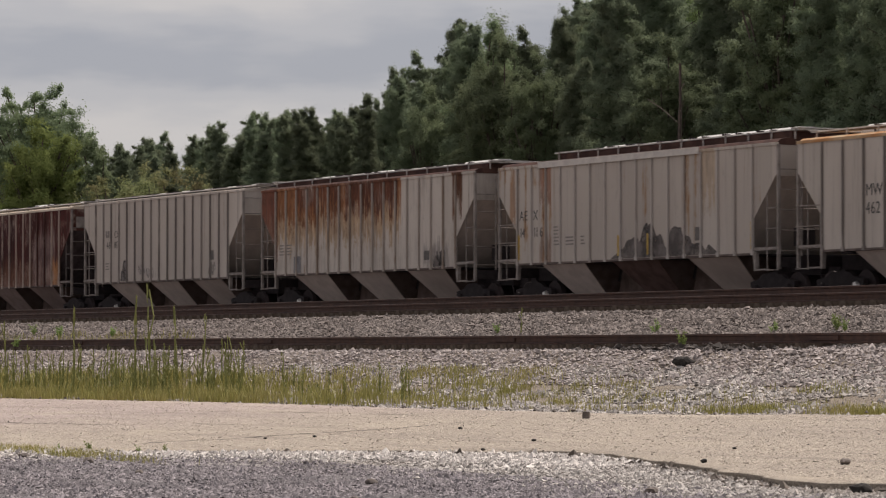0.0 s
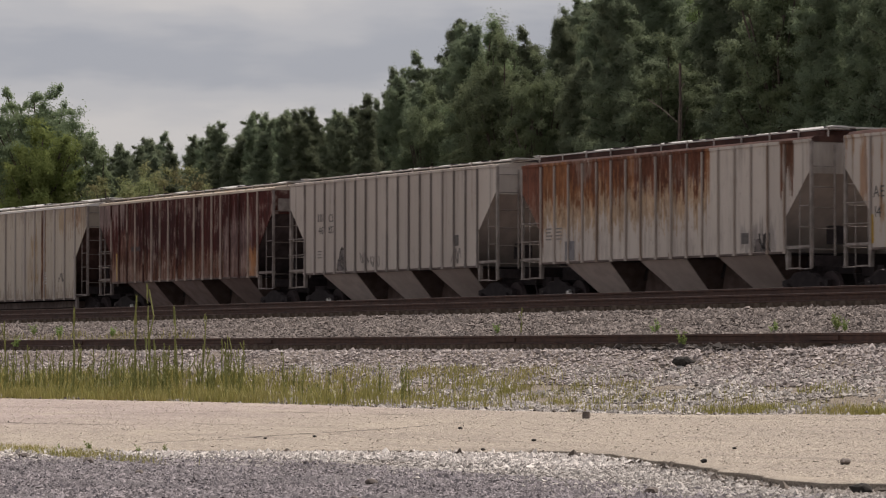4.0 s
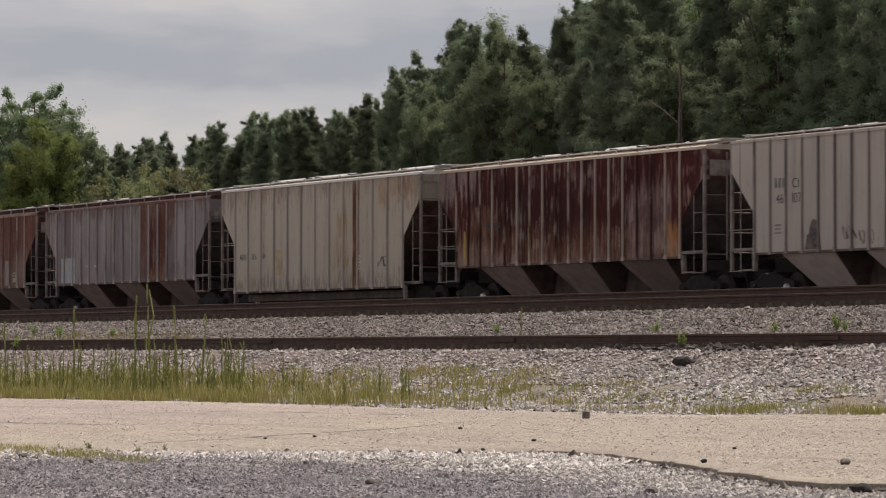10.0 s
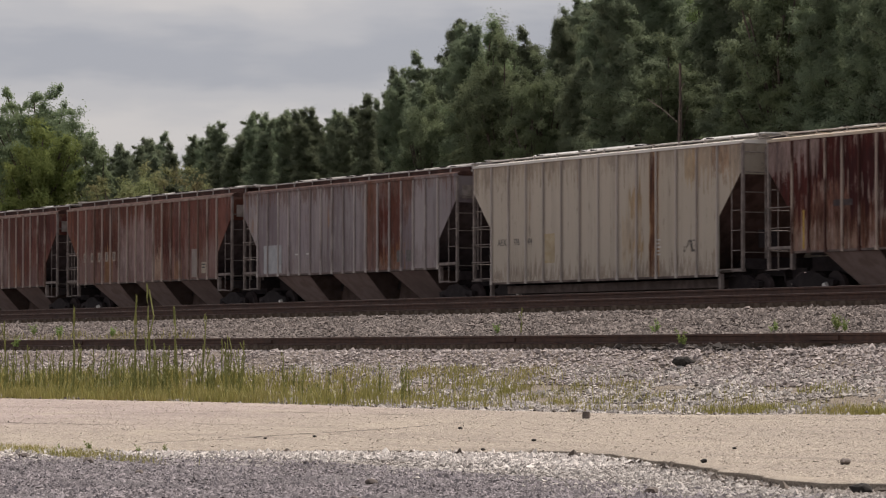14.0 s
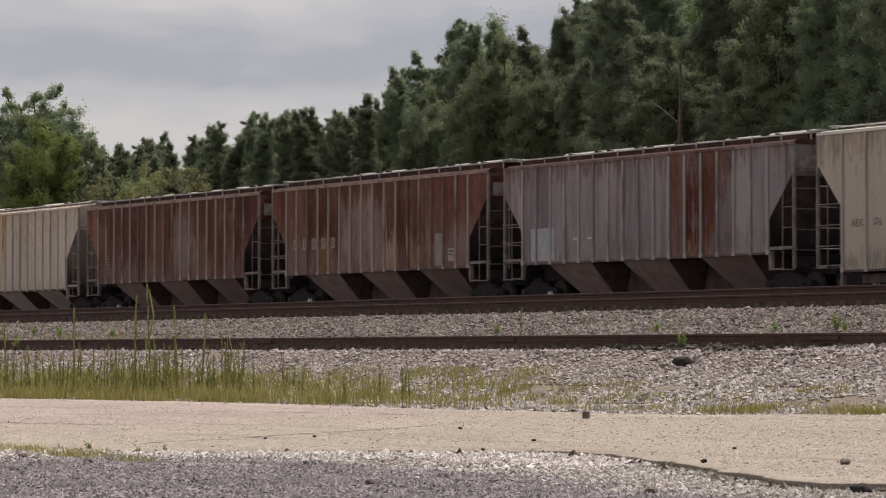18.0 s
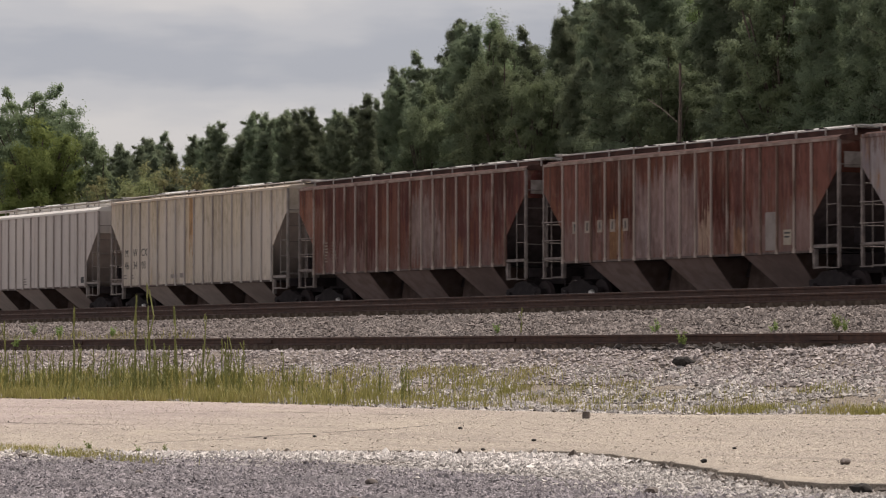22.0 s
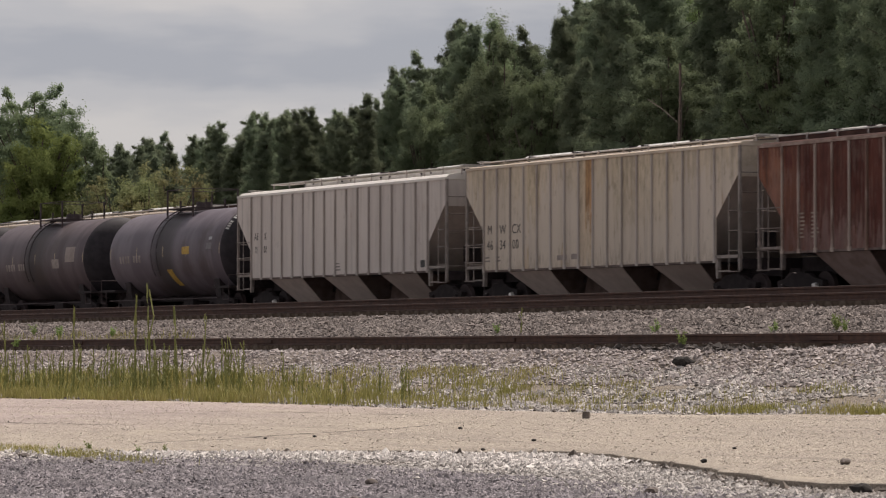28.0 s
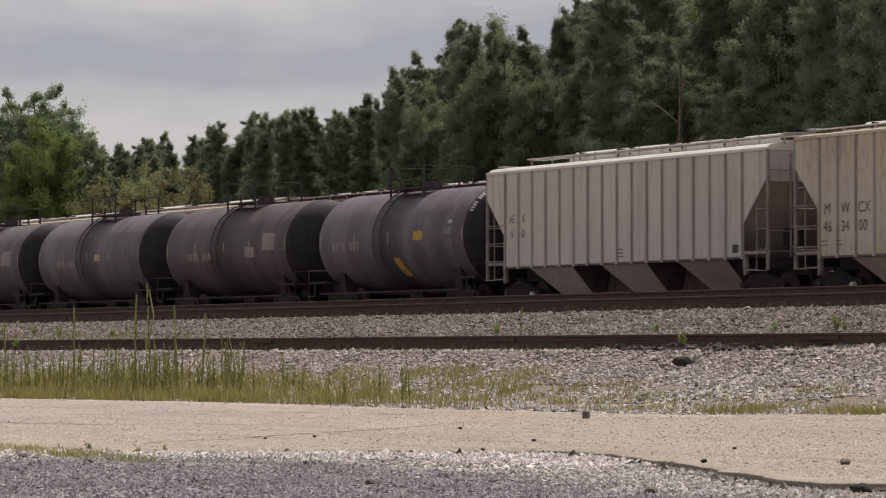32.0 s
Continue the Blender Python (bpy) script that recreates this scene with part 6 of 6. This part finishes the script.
grass_patch("grass", "thin yellow-green grass on the gravel bank", 8500, drift(32.0, 34.4, 28.0, 1.4), (0.05, 0.2), 2, 0.009, 0.14)
grass_patch("grass", "sparse grass tufts in the gravel", 7000, wedge(30.9, 33.8, 28.4, 36.0), (0.04, 0.16), 3, 0.008, 0.2)
grass_patch("grass", "low grass at the pavement's far edge", 4200, drift(30.9, 31.6, 34.4, 1.2), (0.05, 0.18), 5, 0.01, 0.06)
grass_patch("grass", "grass tufts at the pavement's near edge", 2800, drift(17.5, 18.3, 21.7, 0.75), (0.04, 0.13), 4, 0.006)
grass_patch("grass", "thin grass on the ballast shoulder", 900, wedge(38.6, 39.8, 20.0, 24.0), (0.1, 0.3), 6)


def build_weed(h, seed):
    """A tall upright weed: a stalk with narrow leaves that thin out upwards."""
    rnd = random.Random(seed)
    w = new("tall_weed")
    tagged(w, "tall slim green weed in the roadside grass", "weed", "weeds along the pavement")
    bm = bmesh.new()
    pts = [(rnd.uniform(-0.02, 0.02) * i, rnd.uniform(-0.02, 0.02) * i, h * i / 4) for i in range(5)]
    tube(bm, pts, 0.013, 5)
    part("stalk", bm, STALK, w)
    bm = bmesh.new()
    for i in range(40):
        f = rnd.uniform(0.12, 1.0)
        z = h * f
        a = rnd.uniform(0, 2 * math.pi)
        ln = (0.15 - 0.08 * f) * rnd.uniform(0.7, 1.3)
        b = Vector((pts[2][0] * f, pts[2][1] * f, z))
        d = Vector((math.cos(a) * 0.3, math.sin(a) * 0.3, 0.95))
        sd = Vector((-math.sin(a), math.cos(a), 0)) * 0.011
        vs = [bm.verts.new(p) for p in (b - sd, b + d * ln * 0.5 - sd, b + d * ln, b + d * ln * 0.5 + sd, b + sd)]
        bm.faces.new(vs)
    part("leaves", bm, STALK, w)
    return w


def drop_protos(protos):
    for o in protos:
        for c in list(o.children_recursive):
            bpy.data.objects.remove(c)
        bpy.data.objects.remove(o)


def weeds():
    rnd = random.Random(8)
    protos = [build_weed(1.0, s) for s in (1, 2, 3, 4, 5, 6)]
    # bearing from the camera's axis, distance, height
    spots = [(-7.05, 32.6, 1.75), (-5.97, 32.4, 2.05), (-4.99, 32.2, 2.35), (-4.72, 32.2, 2.5), (-4.31, 32.6, 1.95), (-3.9, 32.8, 1.75), (1.26, 39.4, 0.6)]
    for i in range(150):
        far = rnd.random() < 0.28
        spots.append((rnd.uniform(-7.4, -0.4) if far else rnd.uniform(-7.4, -3.2), rnd.uniform(31.3, 33.4), rnd.uniform(0.45, 1.15) * (0.8 if far else 1.0)))
    for bearing, d, h in spots:
        x = -d / math.tan(radians(ALPHA + bearing))
        c = copy_thing(rnd.choice(protos), pose(x, d, float(ground_z(x, d)) - 0.02, rnd.uniform(-3, 3), rnd.uniform(-3, 3), rnd.uniform(0, 360)))
        c.scale = (0.75 + 0.25 * h, 0.75 + 0.25 * h, h)
    drop_protos(protos)
    # low leafy weeds on the ballast and beside the rails
    tuft = [build_tuft(s) for s in (21, 22, 23)]
    for x, y, h in ((-57.4, 35.7, 0.5), (-64.44, 39.4, 0.4), (-57.56, 39.35, 0.5), (-71.5, 39.44, 0.35), (-59.69, 39.29, 0.35), (-101.7, 39.84, 0.5), (-94.2, 39.3, 0.5), (-92.5, 35.7, 0.55), (-98.0, 39.2, 0.6), (-57.2, 39.3, 0.35), (-45.75, 18.75, 0.22), (-44.35, 18.9, 0.18), (-43.95, 19.1, 0.2), (-46.3, 18.5, 0.16)):
        c = copy_thing(rnd.choice(tuft), pose(x, y, float(ground_z(x, y)) - 0.02, 0, 0, rnd.uniform(0, 360)))
        c.scale = (h * 0.6, h * 0.6, h * 0.75)
    drop_protos(tuft)


def build_tuft(seed):
    """A low bushy weed."""
    rng = np.random.default_rng(seed)
    w = new("leafy_weed")
    tagged(w, "low bright green leafy weed on the ballast", "weed", "weeds on the ballast")
    bm = bmesh.new()
    cs = []
    for i in range(9):
        tip = Vector((rng.normal(0, 0.22), rng.normal(0, 0.22), rng.uniform(0.5, 1.0)))
        tube(bm, [(0, 0, 0), tip * 0.6, tip], 0.012, 4)
        part("stalk", bm, STALK, w)
        bm = bmesh.new()
        cs += [list(tip), list(tip * 0.75), list(tip * 0.5)]
    bm.free()
    q, f, out = leaf_cloud(rng, np.array(cs), np.full(len(cs), 0.14), 12, 0.13, 0.5)
    part("leaves", numpy_mesh("leaves", q, f, LEAF_LIGHT, normals=out), LEAF_LIGHT, w)
    return w


weeds()


# ---------------------------------------------------------------- what moves
def spin_wheels(car, speed_rows):
    """Turn each wheelset about its axle by as much as the car has rolled."""
    total = speed_rows[-1][1]
    steps = int(total / 0.42 / radians(80)) + 1
    ts = [r[0] for r in speed_rows]
    ss = [r[1] for r in speed_rows]
    rows = []
    for i in range(steps + 1):
        s = total * i / steps
        rows.append((float(np.interp(s, ss, ts)), math.degrees(s / 0.42)))
    for o in car.children_recursive:
        if o.name.startswith("wheelset"):
            x, y, z = o.location
            walk(o, [(t, pose(x, y, z, 0, a % 360, 0)) for t, a in rows])


def motions():
    for car in MOVING:
        x, y, z = car.location
        walk(car, [(t, pose(x + s, y, z)) for t, s in ROLL])
        spin_wheels(car, ROLL)
    for car in REAR:
        x, y, z = car.location
        walk(car, [(t, pose(x + REAR_SPEED * t, y, z)) for t in (0.0, 16.0, 32.0)])
        spin_wheels(car, [(0.0, 0.0), (32.0, 32.0 * REAR_SPEED)])


motions()
